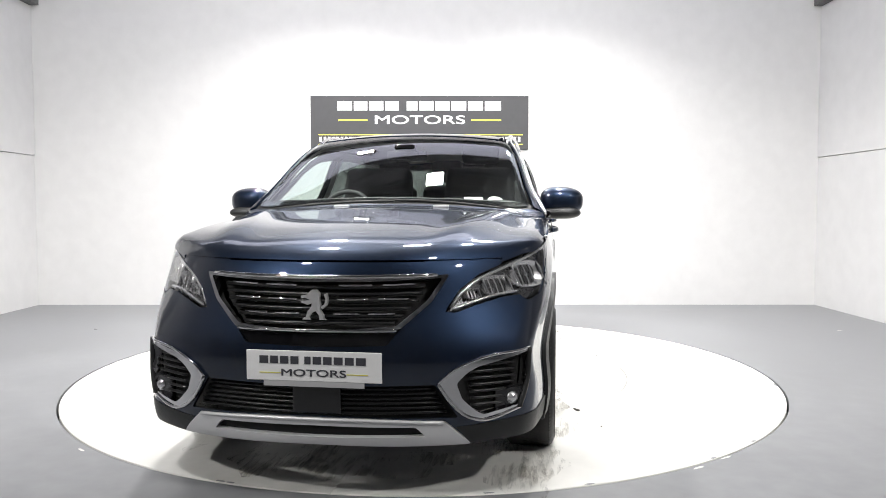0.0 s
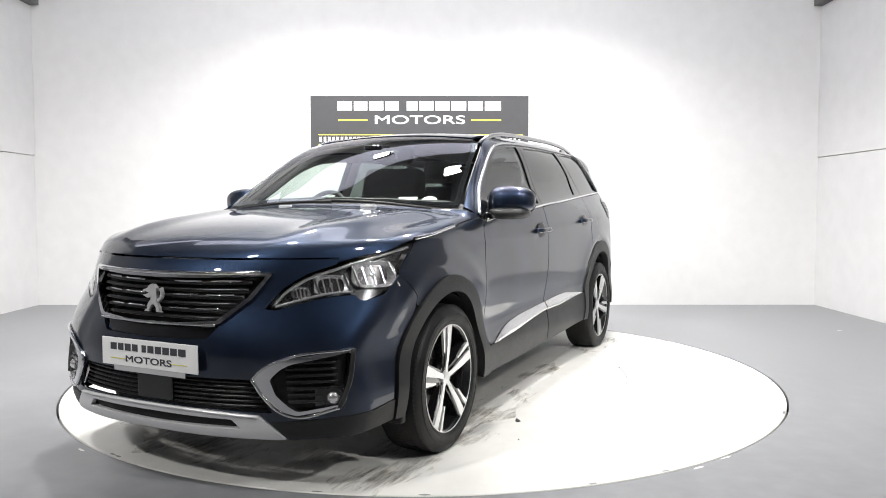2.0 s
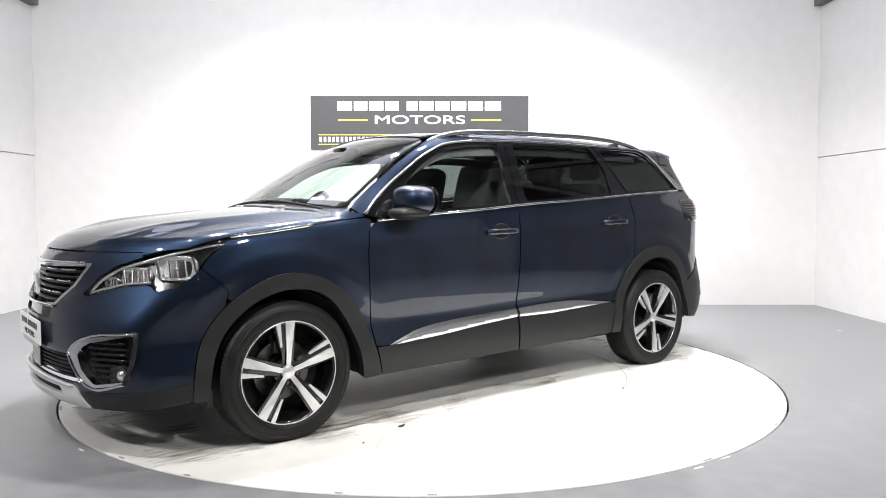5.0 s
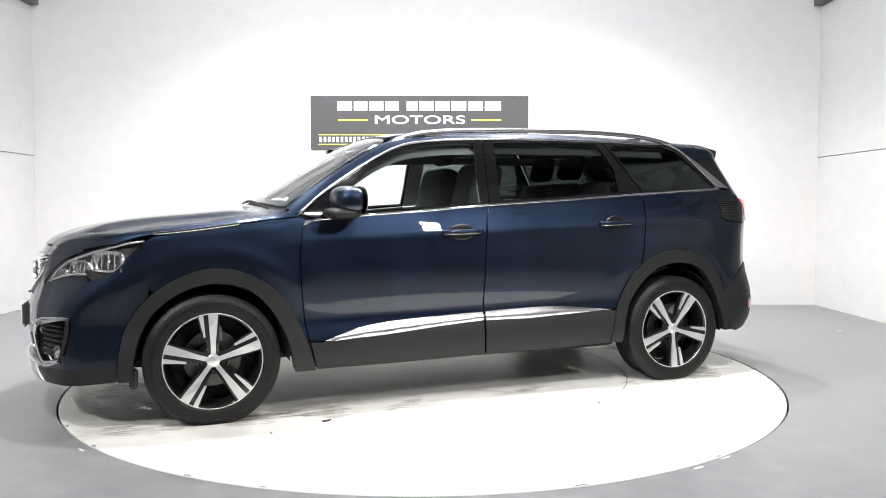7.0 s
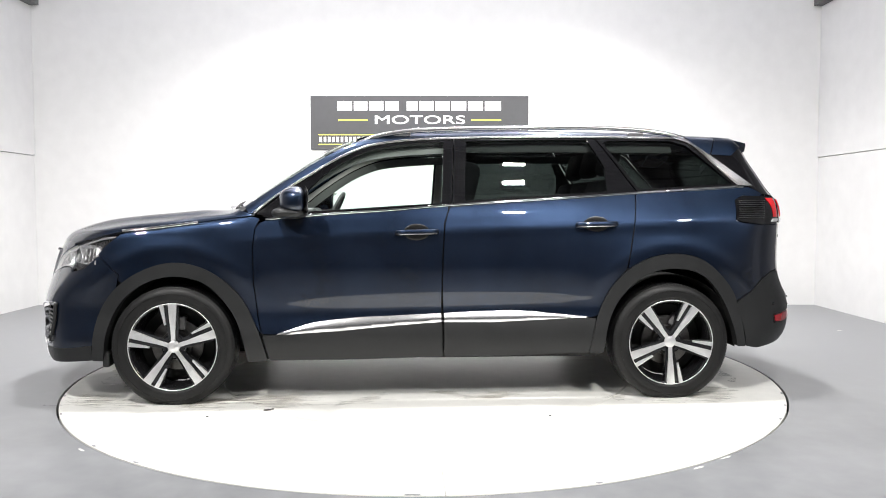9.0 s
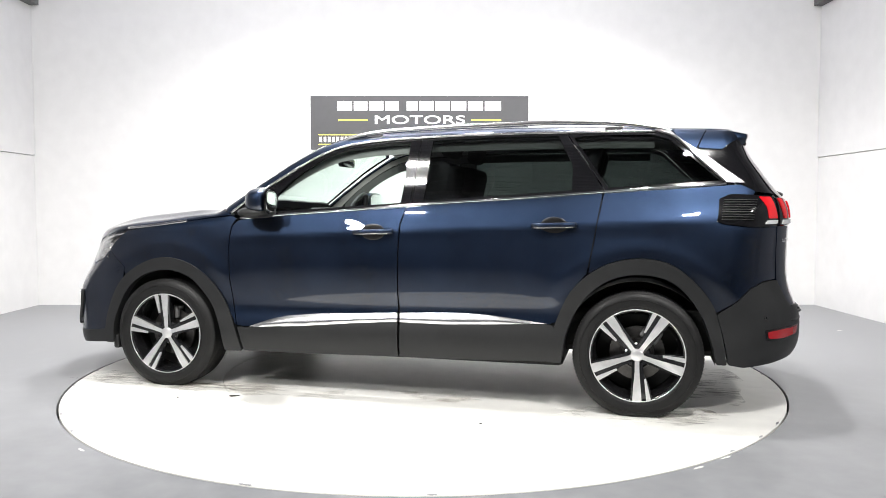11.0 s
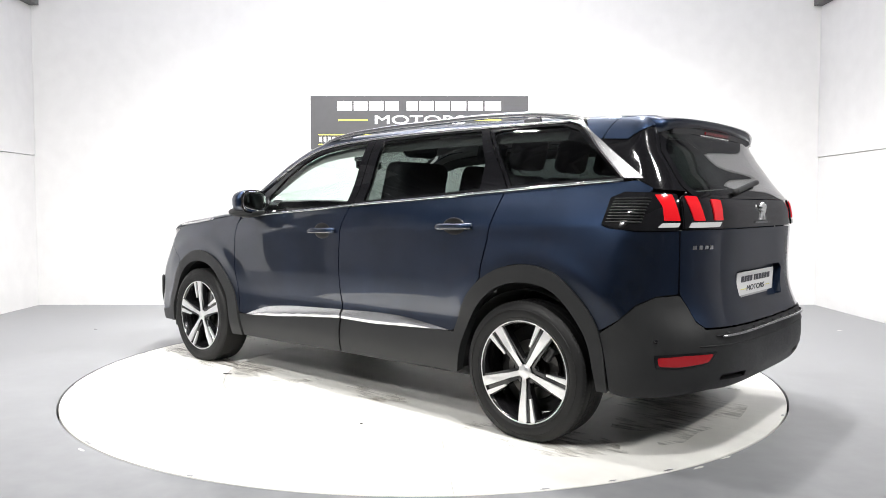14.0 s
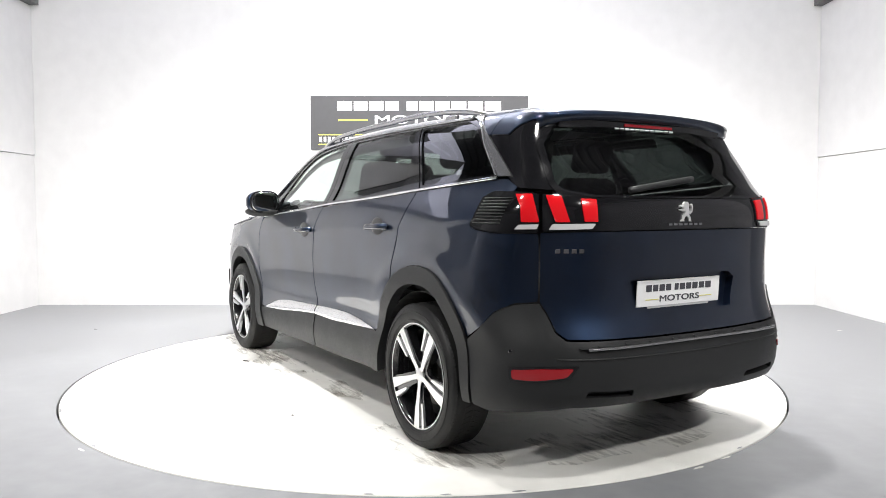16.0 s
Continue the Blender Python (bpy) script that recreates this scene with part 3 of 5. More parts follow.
def panel(name, rays, poly, material, parent, holes=(), step=0.03, off=0.0, skirt=0.012, label="", corner=0.008, kind=""):
    """A sheet of the body inside an outline, with folded edges."""
    loops = [fine(rounded(p, corner), step * 0.75) for p in (poly, *holes)]
    edge = np.array([q for lp in loops for q in lp])
    lo, hi = edge.min(0), edge.max(0)
    g = np.stack(np.meshgrid(np.arange(lo[0], hi[0], step), np.arange(lo[1], hi[1], step)), -1).reshape(-1, 2)
    keep = inside(g, loops[0])
    for lp in loops[1:]:
        keep &= ~inside(g, lp)
    g = g[keep]
    if len(g):
        far = np.full(len(g), 9.0)
        for k in range(0, len(edge), 200):
            far = np.minimum(far, np.sqrt(((g[:, None] - edge[None, k:k + 200]) ** 2).sum(-1)).min(1))
        g = g[far > step * 0.4]
    links, base = [], 0
    for lp in loops:
        links += [(base + i, base + (i + 1) % len(lp)) for i in range(len(lp))]
        base += len(lp)
    pts = [Vector(q) for q in edge] + [Vector(q) for q in g]
    vs, _, fs, *_ = delaunay_2d_cdt(pts, links, [], 0, 1e-5)
    q = np.array([tuple(v) for v in vs])
    tri = np.array([f for f in fs if len(f) == 3])
    mid = q[tri].mean(1)
    keep = inside(mid, loops[0])
    for lp in loops[1:]:
        keep &= ~inside(mid, lp)
    tri = tri[keep]
    p = meet(*rays(q))
    n = outward(p)
    lean = callable(off)
    p = p + n * (off(q)[:, None] if lean else off)
    face = np.cross(p[tri[:, 1]] - p[tri[:, 0]], p[tri[:, 2]] - p[tri[:, 0]])
    back = (face * n[tri].mean(1)).sum(1) < 0
    tri[back] = tri[back][:, ::-1]
    if lean:
        face = np.cross(p[tri[:, 1]] - p[tri[:, 0]], p[tri[:, 2]] - p[tri[:, 0]])
        n = np.zeros_like(p)
        for k in range(3):
            np.add.at(n, tri[:, k], face)
        n = n / np.maximum(np.linalg.norm(n, axis=1, keepdims=True), 1e-12)
    count = {}
    for t in tri:
        for a, b in ((t[0], t[1]), (t[1], t[2]), (t[2], t[0])):
            count[(a, b)] = count.get((a, b), 0) + 1
    rim = [(a, b) for a, b in count if (b, a) not in count]
    verts, norms, faces = p.tolist(), n.tolist(), [tuple(int(i) for i in t) for t in tri]
    if skirt:
        for a, b in rim:
            e = p[b] - p[a]
            m = np.cross(e, n[a])
            m = m / max(np.linalg.norm(m), 1e-9)
            k = len(verts)
            verts += [p[a].tolist(), p[b].tolist(), (p[b] - n[b] * skirt).tolist(), (p[a] - n[a] * skirt).tolist()]
            norms += [m.tolist()] * 4
            faces.append((k + 1, k, k + 3, k + 2))
    me = bpy.data.meshes.new(name)
    me.from_pydata(verts, [], faces)
    me.materials.append(material)
    me.polygons.foreach_set("use_smooth", [True] * len(me.polygons))
    me.update()
    me.normals_split_custom_set_from_vertices(norms)
    ob = new(name, me)
    ob.parent = parent
    return tagged(ob, label=label, kind=kind)


def strip(name, points, material, parent, radius=0.006, flat=1.0, label="", seg=8):
    return part(name, tube(points, radius, seg, flat), material, parent, label, smooth=True)


def spline(pts, n=40):
    """Even points along a smooth open line."""
    a = np.array(pts, float)
    d = np.concatenate([[0], np.cumsum(np.linalg.norm(np.diff(a, axis=0), axis=1))])
    t = np.linspace(0, d[-1], n)
    return [tuple(c) for c in np.stack([curve(*zip(d, a[:, k]))(t) for k in range(a.shape[1])], 1)]


# ---- the car's outlines, left side: (length, height) ----
BELT = curve((-0.95, 1.042), (-0.695, 1.064), (-0.203, 1.097), (0.12, 1.123), (0.646, 1.155), (1.217, 1.195), (1.83, 1.235))
HUB_F, HUB_R, HUB_Z, TYRE = -1.449, 1.391, 0.327, 0.339
DOOR_CUT = [(-0.955, 1.025), (-0.986, 0.99), (-0.999, 0.88), (-0.995, 0.69), (-0.977, 0.5), (-0.955, 0.396)]
B_CUT = [(0.066, 0.506), (0.062, 0.62), (0.067, 0.845), (0.078, 1.02), (0.106, 1.108)]
R_CUT = [(1.128, 0.757), (1.161, 0.938), (1.194, 1.133), (1.203, 1.182)]
STRIP_F = [(-0.876, 0.392), (-0.682, 0.452), (-0.46, 0.479), (-0.205, 0.492), (0.057, 0.503)]
STRIP_R = [(0.075, 0.503), (0.279, 0.511), (0.539, 0.512), (0.768, 0.491), (0.923, 0.475)]
ARCH_FO = [(-1.900, 0.25), (-1.891, 0.378), (-1.855, 0.519), (-1.769, 0.647), (-1.639, 0.742), (-1.452, 0.801), (-1.329, 0.788), (-1.206, 0.734), (-1.086, 0.628), (-0.995, 0.453), (-0.963, 0.374), (-0.926, 0.243)]
ARCH_FI = [(-1.838, 0.25), (-1.804, 0.442), (-1.741, 0.567), (-1.610, 0.679), (-1.422, 0.725), (-1.269, 0.687), (-1.149, 0.565), (-1.071, 0.407), (-1.036, 0.243)]
ARCH_RO = [(0.912, 0.272), (0.962, 0.484), (1.057, 0.679), (1.219, 0.802), (1.401, 0.840), (1.550, 0.814), (1.687, 0.708), (1.762, 0.608), (1.805, 0.475), (1.835, 0.30)]
ARCH_RI = [(0.992, 0.272), (1.026, 0.452), (1.123, 0.630), (1.252, 0.728), (1.400, 0.756), (1.551, 0.726), (1.694, 0.576), (1.760, 0.412), (1.785, 0.30)]
ROOF_LINE = [(-1.0, 1.075), (-0.907, 1.150), (-0.80, 1.228), (-0.689, 1.300), (-0.53, 1.396), (-0.46, 1.430), (-0.368, 1.466), (-0.2, 1.496), (-0.03, 1.510), (0.14, 1.518), (0.6, 1.528), (1.0, 1.528), (1.47, 1.524)]
GLASS_F = [(-0.722, 1.083), (-0.728, 1.185), (-0.625, 1.288), (-0.53, 1.355), (-0.368, 1.436), (-0.203, 1.471), (-0.037, 1.489), (0.082, 1.497), (0.062, 1.134), (-0.2, 1.117)]
GLASS_R = [(0.214, 1.500), (0.605, 1.512), (0.945, 1.513), (1.032, 1.345), (1.036, 1.203), (0.6, 1.172), (0.196, 1.147)]
GLASS_Q = [(1.035, 1.495), (1.075, 1.507), (1.25, 1.511), (1.455, 1.508), (1.545, 1.478), (1.80, 1.250), (1.228, 1.215)]
ARCH_FO, ARCH_FI, ARCH_RO, ARCH_RI = (spline(a, 44) for a in (ARCH_FO, ARCH_FI, ARCH_RO, ARCH_RI))
ROOF_LINE = spline(ROOF_LINE, 60)
GLASS_F = GLASS_F[:1] + spline(GLASS_F[1:8], 24) + GLASS_F[8:]
STRIP_F, STRIP_R = spline(STRIP_F, 16), spline(STRIP_R, 16)
SEAM = [(-1.90, -0.815, 0.941), (-1.72, -0.828, 0.977), (-1.58, -0.835, 0.990), (-1.305, -0.830, 1.024), (-1.15, -0.820, 1.045), (-1.0, -0.822, 1.058)]
HEAD = [(-2.250, -0.480, 0.726), (-2.203, -0.522, 0.793), (-2.141, -0.584, 0.845), (-2.050, -0.672, 0.884), (-1.910, -0.778, 0.930), (-1.850, -0.806, 0.945), (-1.735, -0.833, 0.962),
        (-1.830, -0.834, 0.885), (-1.898, -0.824, 0.811), (-1.942, -0.814, 0.772), (-2.024, -0.768, 0.750), (-2.037, -0.755, 0.755), (-2.045, -0.733, 0.774), (-2.114, -0.662, 0.768), (-2.180, -0.580, 0.748), (-2.238, -0.500, 0.722)]
FOG = [(-2.316, -0.452, 0.463), (-2.304, -0.493, 0.503), (-2.271, -0.573, 0.541), (-2.117, -0.775, 0.572), (-2.13, -0.765, 0.45), (-2.160, -0.74, 0.350), (-2.256, -0.593, 0.321), (-2.278, -0.553, 0.338), (-2.302, -0.493, 0.398)]
FOG_IN = [(-2.290, -0.515, 0.462), (-2.277, -0.552, 0.500), (-2.258, -0.592, 0.522), (-2.126, -0.768, 0.561), (-2.127, -0.766, 0.50), (-2.154, -0.744, 0.363), (-2.248, -0.612, 0.338), (-2.264, -0.582, 0.358), (-2.283, -0.537, 0.402)]
GRILLE = [(-2.223, -0.486, 0.856), (-2.31, -0.2, 0.847), (-2.328, 0.0, 0.845), (-2.31, 0.2, 0.847), (-2.223, 0.486, 0.856),
          (-2.266, 0.419, 0.757), (-2.333, 0.315, 0.663), (-2.365, 0.15, 0.652), (-2.37, 0.0, 0.650), (-2.365, -0.15, 0.652), (-2.333, -0.315, 0.663), (-2.266, -0.419, 0.757)]
GRILLE_IN = [(-2.235, -0.458, 0.843), (-2.315, -0.2, 0.834), (-2.33, 0.0, 0.832), (-2.315, 0.2, 0.834), (-2.235, 0.458, 0.843), (-2.271, 0.402, 0.762), (-2.334, 0.300, 0.674), (-2.365, 0.15, 0.664), (-2.37, 0.0, 0.662), (-2.365, -0.15, 0.664), (-2.334, -0.300, 0.674), (-2.271, -0.402, 0.762)]
CHIN = [(-2.337, -0.318, 0.660), (-2.357, -0.262, 0.608), (-2.38, 0.0, 0.602), (-2.357, 0.262, 0.608), (-2.337, 0.318, 0.660), (-2.365, 0.15, 0.648), (-2.37, 0.0, 0.646), (-2.365, -0.15, 0.648)]
LOWER = [(-2.316, -0.440, 0.455), (-2.38, 0.0, 0.452), (-2.316, 0.440, 0.455), (-2.287, 0.525, 0.333), (-2.38, 0.0, 0.345), (-2.287, -0.525, 0.333)]
SKID = [(-2.26, -0.572, 0.232), (-2.308, -0.478, 0.320), (-2.37, -0.2, 0.334), (-2.381, 0.0, 0.336), (-2.37, 0.2, 0.334), (-2.308, 0.478, 0.320), (-2.26, 0.572, 0.232), (-2.35, 0.25, 0.236), (-2.364, 0.0, 0.240), (-2.35, -0.25, 0.236)]
SKID_IN = [(-2.32, -0.405, 0.270), (-2.337, -0.372, 0.305), (-2.38, 0.0, 0.311), (-2.337, 0.372, 0.305), (-2.32, 0.405, 0.270), (-2.37, 0.0, 0.268)]


def shift_up(line, d):
    return [(x, z + d) for x, z in line]


def bulge(upper, lower, base=0.005, height=0.010):
    """A rounded section between two lines."""
    ux, uz = np.array(sorted(upper)).T
    lx, lz = np.array(sorted(lower)).T

    def off(q):
        top, low = np.interp(q[:, 0], ux, uz), np.interp(q[:, 0], lx, lz)
        f = np.clip((q[:, 1] - low) / np.maximum(top - low, 1e-4), 0, 1)
        return base + height * np.clip((top - low) / 0.04, 0, 1) * np.sin(np.pi * f ** 0.6) ** 0.8

    return off


def car_side(car, s):
    """All panels of one flank; s is -1 for the left."""
    side, rnd_f, rnd_r = dom_side(s), dom_round("front"), dom_round("rear")
    near = s < 0
    F = (lambda p: to_round("front", p)) if near else (lambda p: to_round("front", flip(p)))
    R = (lambda p: to_round("rear", p)) if near else (lambda p: to_round("rear", flip(p)))
    A = (lambda p: to_arch(p)) if near else (lambda p: to_arch(flip(p)))
    # dark carrier behind the gaps
    liner = [(-1.72, 0.80), (-1.70, 0.92), (-1.5, 0.96), (-0.96, 1.02), (0.0, 1.08), (1.2, 1.16), (1.72, 1.18), (1.72, 0.80), (1.55, 0.86), (1.4, 0.88), (1.2, 0.84), (1.03, 0.70), (0.93, 0.5), (0.90, 0.29), (-0.90, 0.27), (-0.95, 0.45), (-1.07, 0.66), (-1.2, 0.77), (-1.45, 0.84)]
    panel("inner_side", side, liner, M_DARK, car, off=-0.02, skirt=0.02, step=0.06)
    # front wing
    top = [(p[0], p[2] - 0.003) for p in SEAM]
    wing = [(-1.856, 0.842), (-1.823, 0.884), (-1.730, 0.959)] + top[2:] + [(-0.965, 1.045)] + [(x - 0.006, z) for x, z in DOOR_CUT[1:]] + [p for p in ARCH_FO[::-1] if p[0] > -1.74 and p[1] > 0.45] + [(-1.745, 0.70), (-1.738, 0.737)]
    panel("front_wing", side, wing, M_BLUE, car, step=0.028)
    # doors
    belt_f = [(x, float(BELT(x)) - 0.010) for x in (0.09, -0.2, -0.5, -0.7, -0.93)]
    door_f = DOOR_CUT + STRIP_F + [(x - 0.004, z) for x, z in B_CUT[1:]] + belt_f
    d1 = panel("front_door", side, door_f, M_BLUE, car, step=0.028)
    panel("door_cladding", side, [(-0.952, 0.389)] + shift_up(STRIP_F, -0.006) + [(0.062, 0.30), (0.066, 0.254), (-0.5, 0.243), (-0.914, 0.243)], M_PLASTIC, d1, off=0.004, skirt=0.03, label="black plastic lower cladding")
    panel("bright_strip", side, STRIP_F + [(0.057, 0.452), (-0.205, 0.435), (-0.524, 0.407), (-0.80, 0.391)], M_BRIGHT, d1, step=0.012, off=bulge(STRIP_F, [(0.057, 0.452), (-0.205, 0.435), (-0.524, 0.407), (-0.80, 0.391), (-0.876, 0.390)]), skirt=0.03, corner=0.003, label="bright moulding along the door foot")
    belt_r = [(x, float(BELT(x)) - 0.010) for x in (1.19, 0.9, 0.6, 0.3, 0.115)]
    door_r = [(x + 0.004, z) for x, z in B_CUT[::-1]] + STRIP_R[1:] + [p for p in ARCH_RO if 0.48 < p[1] and p[0] < 1.112] + [(x - 0.004, z) for x, z in R_CUT] + belt_r[:4]
    d2 = panel("rear_door", side, door_r, M_BLUE, car, step=0.028)
    panel("door_cladding", side, shift_up(STRIP_R, -0.006) + [(0.953, 0.468), (0.912, 0.272), (0.5, 0.258), (0.078, 0.254), (0.074, 0.30)], M_PLASTIC, d2, off=0.004, skirt=0.03, label="black plastic lower cladding")
    panel("bright_strip", side, STRIP_R + [(0.604, 0.459), (0.343, 0.449), (0.075, 0.451)], M_BRIGHT, d2, step=0.012, off=bulge(STRIP_R, [(0.075, 0.451), (0.343, 0.449), (0.604, 0.459), (0.923, 0.4735)]), skirt=0.03, corner=0.003, label="bright moulding along the door foot")
    # window surrounds and panes
    def above(x):
        return float(BELT(x)) + 0.004
    sur_f = [p for p in ROOF_LINE if p[0] < 0.142] + [(0.143, 1.517)] + [(0.118, above(0.118)), (-0.2, above(-0.2)), (-0.6, above(-0.6)), (-0.9, above(-0.9))]
    panel("window_surround", side, sur_f, M_GLOSS, d1, holes=[GLASS_F], skirt=0.02, label="gloss black window frame")
    panel("window_pane", side, GLASS_F, M_GLASS, d1, off=-0.007, skirt=0.0, step=0.05, label="clear side window").visible_shadow = False
    sur_r = [(0.147, 1.517), (0.6, 1.527), (0.985, 1.527), (1.209, above(1.209)), (0.6, above(0.6)), (0.124, above(0.124))]
    panel("window_surround", side, sur_r, M_GLOSS, d2, holes=[GLASS_R], skirt=0.02, label="gloss black window frame")
    panel("window_pane", side, GLASS_R, M_PRIVACY, d2, off=-0.007, skirt=0.0, step=0.05, label="dark tinted rear window").visible_shadow = False
    sur_q = [(0.995, 1.527), (1.25, 1.527), (1.475, 1.524), (1.562, 1.490), (1.822, above(1.822)), (1.4, above(1.4)), (1.220, above(1.22))]
    panel("quarter_surround", side, sur_q, M_GLOSS, car, holes=[GLASS_Q], skirt=0.02)
    panel("quarter_pane", side, GLASS_Q, M_PRIVACY, car, off=-0.007, skirt=0.0, step=0.05, label="dark tinted quarter window").visible_shadow = False
    panel("rear_pillar_trim", side, [(1.470, 1.532), (1.53, 1.540), (1.615, 1.470), (1.925, 1.236), (1.826, 1.240), (1.566, 1.494)], M_DSTRIP, car, off=0.006, label="brushed grey pillar trim")
    strip("pillar_edge", on_side(spline([(1.47, 1.527), (1.562, 1.494), (1.69, 1.372), (1.824, 1.243)], 24), s, 0.009), M_CHROME, car, 0.005, label="bright edge beside the quarter window")
    strip("belt_moulding", on_side([(x, float(BELT(x)) - 0.003) for x in np.linspace(-0.93, 1.83, 60)], s, 0.004), M_CHROME, car, 0.0075, label="bright belt moulding")
    strip("roof_moulding", on_side(spline(ROOF_LINE, 70), s, 0.003), M_SATIN, car, 0.010, 0.8, label="satin silver moulding over the windows")
    strip("sail_trim", on_side([p for p in ROOF_LINE if p[0] < -0.60], s, 0.004), M_SATIN, car, 0.011, 0.8, label="bright wedge at the pillar foot")
    # pillar and cant rail
    low = on_side(spline(shift_up(ROOF_LINE, 0.004), 40), -1)
    up = [(1.55, -0.545, 1.549), (1.0, -0.548, 1.570), (0.3, -0.548, 1.572), (-0.1, -0.555, 1.556), (-0.30, -0.575, 1.524), (-0.46, -0.608, 1.470), (-0.7, -0.665, 1.333), (-0.9, -0.711, 1.212), (-1.06, -0.752, 1.100), (-1.03, -0.80, 1.062)]
    panel("roof_side", dom_arch, A(low) + A([(1.53, -0.59, 1.542)] + up), M_BLUE, car, step=0.03, off=0.001)
    panel("inner_pillar", dom_arch, A(low[:34]) + A(up[3:]), M_LINING, car, step=0.05, off=-0.035, skirt=0.0, label="light grey pillar lining")
    panel("inner_pillar", side, [(0.075, 1.13), (0.095, 1.49), (0.205, 1.49), (0.19, 1.14)], M_LINING, car, step=0.05, off=-0.035, skirt=0.0, label="light grey pillar lining")
    # strip in the darkened lining paints the shade under the roof edge
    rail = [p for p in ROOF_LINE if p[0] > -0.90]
    panel("inner_rail", side, rail + [(x, z - 0.065) for x, z in rail[::-1]], M_LINING_SHADE, car, step=0.05, off=-0.05, skirt=0.0, label="lining above the side windows, darkened to paint its shade")
    # quarter panel
    q = [(1.207, -0.757, 1.183), (1.199, -0.787, 1.133), (1.166, -0.855, 0.938), (1.134, -0.871, 0.757)] + on_side([(x, z + 0.003) for x, z in ARCH_RO if x > 1.15 and (x < 1.5 or z > 0.575)], -1) + [(1.785, -0.85, 0.565), (1.867, -0.84, 0.618), (1.942, -0.817, 0.692), (2.014, -0.772, 0.730), (2.081, -0.707, 0.738), (2.083, -0.704, 0.86), (2.081, -0.705, 1.006),
         (1.94, -0.81, 1.004), (1.813, -0.830, 1.018), (1.776, -0.830, 1.032), (1.791, -0.768, 1.151), (1.848, -0.749, 1.180), (1.95, -0.730, 1.174), (1.965, -0.718, 1.192), (1.897, -0.719, 1.228),
         (1.81, -0.727, 1.222), (1.6, -0.74, 1.207), (1.4, -0.75, 1.196)]
    panel("rear_quarter", rnd_r, R(q), M_BLUE, car, step=0.028)
    panel("rear_fin", rnd_r, R([(1.61, -0.642, 1.462), (1.75, -0.68, 1.35), (1.902, -0.719, 1.232), (1.968, -0.715, 1.190), (2.075, -0.625, 1.180), (2.02, -0.610, 1.27), (1.975, -0.592, 1.352), (1.955, -0.52, 1.44), (1.90, -0.55, 1.47), (1.70, -0.63, 1.49)]), M_GLOSS, car, off=-0.002, skirt=0.03)
    panel("roof_corner", dom_arch, A([(1.545, -0.545, 1.552)] + on_side([(1.545, 1.542), (1.607, 1.468), (1.64, 1.442), (1.684, 1.424)], -1) + [(1.712, -0.62, 1.475), (1.738, -0.575, 1.528), (1.738, -0.53, 1.542)]), M_BLUE, car, off=0.003)
    panel("spoiler_ear", dom_arch, A(on_side([(1.692, 1.426)], -1) + [(1.718, -0.62, 1.475), (1.744, -0.575, 1.528), (1.744, -0.50, 1.545), (1.86, -0.50, 1.522), (1.935, -0.42, 1.512), (1.942, -0.468, 1.482), (1.885, -0.60, 1.447)] + on_side([(1.815, 1.418)], -1)), M_BLUE, car, off=0.004, skirt=0.02)
    # arches
    panel("arch_trim", side, ARCH_FO + ARCH_FI[::-1], M_PLASTIC, car, off=0.012, skirt=0.05, step=0.025, label="black plastic wheel-arch trim")
    panel("arch_trim", side, ARCH_RO + ARCH_RI[::-1], M_PLASTIC, car, off=0.012, skirt=0.05, step=0.025, label="black plastic wheel-arch trim")
    # door handles, each over a black oval that paints the finger recess's shade
    for door, hx, hz in ((d1, -0.083, 0.963), (d2, 0.948, 1.005)):
        c = on_side([(hx, hz)], s)[0]
        cup = bmesh.new()
        bmesh.ops.create_uvsphere(cup, u_segments=24, v_segments=12, radius=1)
        for v in cup.verts:
            v.co = Vector((c[0] + v.co.x * 0.074, c[1] + v.co.y * 0.006, c[2] + 0.006 + v.co.z * 0.047))
        part("recess_shade", cup, M_SLAT, door, smooth=True)
        pts = [(c[0] - 0.115, c[1] + s * 0.004, c[2] + 0.002), (c[0] - 0.095, c[1] + s * 0.022, c[2] + 0.003), (c[0], c[1] + s * 0.034, c[2] + 0.006), (c[0] + 0.095, c[1] + s * 0.026, c[2] + 0.008), (c[0] + 0.118, c[1] + s * 0.004, c[2] + 0.009)]
        h = strip("door_handle", spline(pts, 16), M_BLUE, door, 0.012, 1.35, label="blue door handle with a bright edge")
        strip("handle_edge", [(x, y + s * 0.010, z - 0.010) for x, y, z in spline(pts, 16)[1:-1]], M_DSTRIP, h, 0.0026)
    panel("sail_panel", side, [(-0.735, 1.090), (-0.735, 1.178), (-0.775, 1.150), (-0.86, 1.088)], M_BEZEL, d1, off=0.004, label="grey corner panel behind the mirror")
    # outside mirror
    mir = part("door_mirror", mirror_shell(s), M_BLUE, car, "blue door mirror on a black foot", smooth=True)
    rim = mirror_face(s)
    for v in rim.verts:
        v.co = Vector((v.co.x - 0.006, s * 0.914 + (v.co.y - s * 0.914) * 1.10, 1.150 + (v.co.z - 1.150) * 1.16))
    part("mirror_bezel", rim, M_GLOSS, mir, smooth=True)
    part("mirror_glass", mirror_face(s), M_MIRROR, mir, smooth=True)
    foot = [on_side([(-0.86, 1.075)], s)[0], (-0.83, s * 0.855, 1.073), (-0.80, s * 0.90, 1.082)]
    strip("mirror_foot", spline(foot, 8), M_GLOSS, mir, 0.035, 0.55)
    base = bmesh.new()
    bmesh.ops.create_uvsphere(base, u_segments=20, v_segments=10, radius=1)
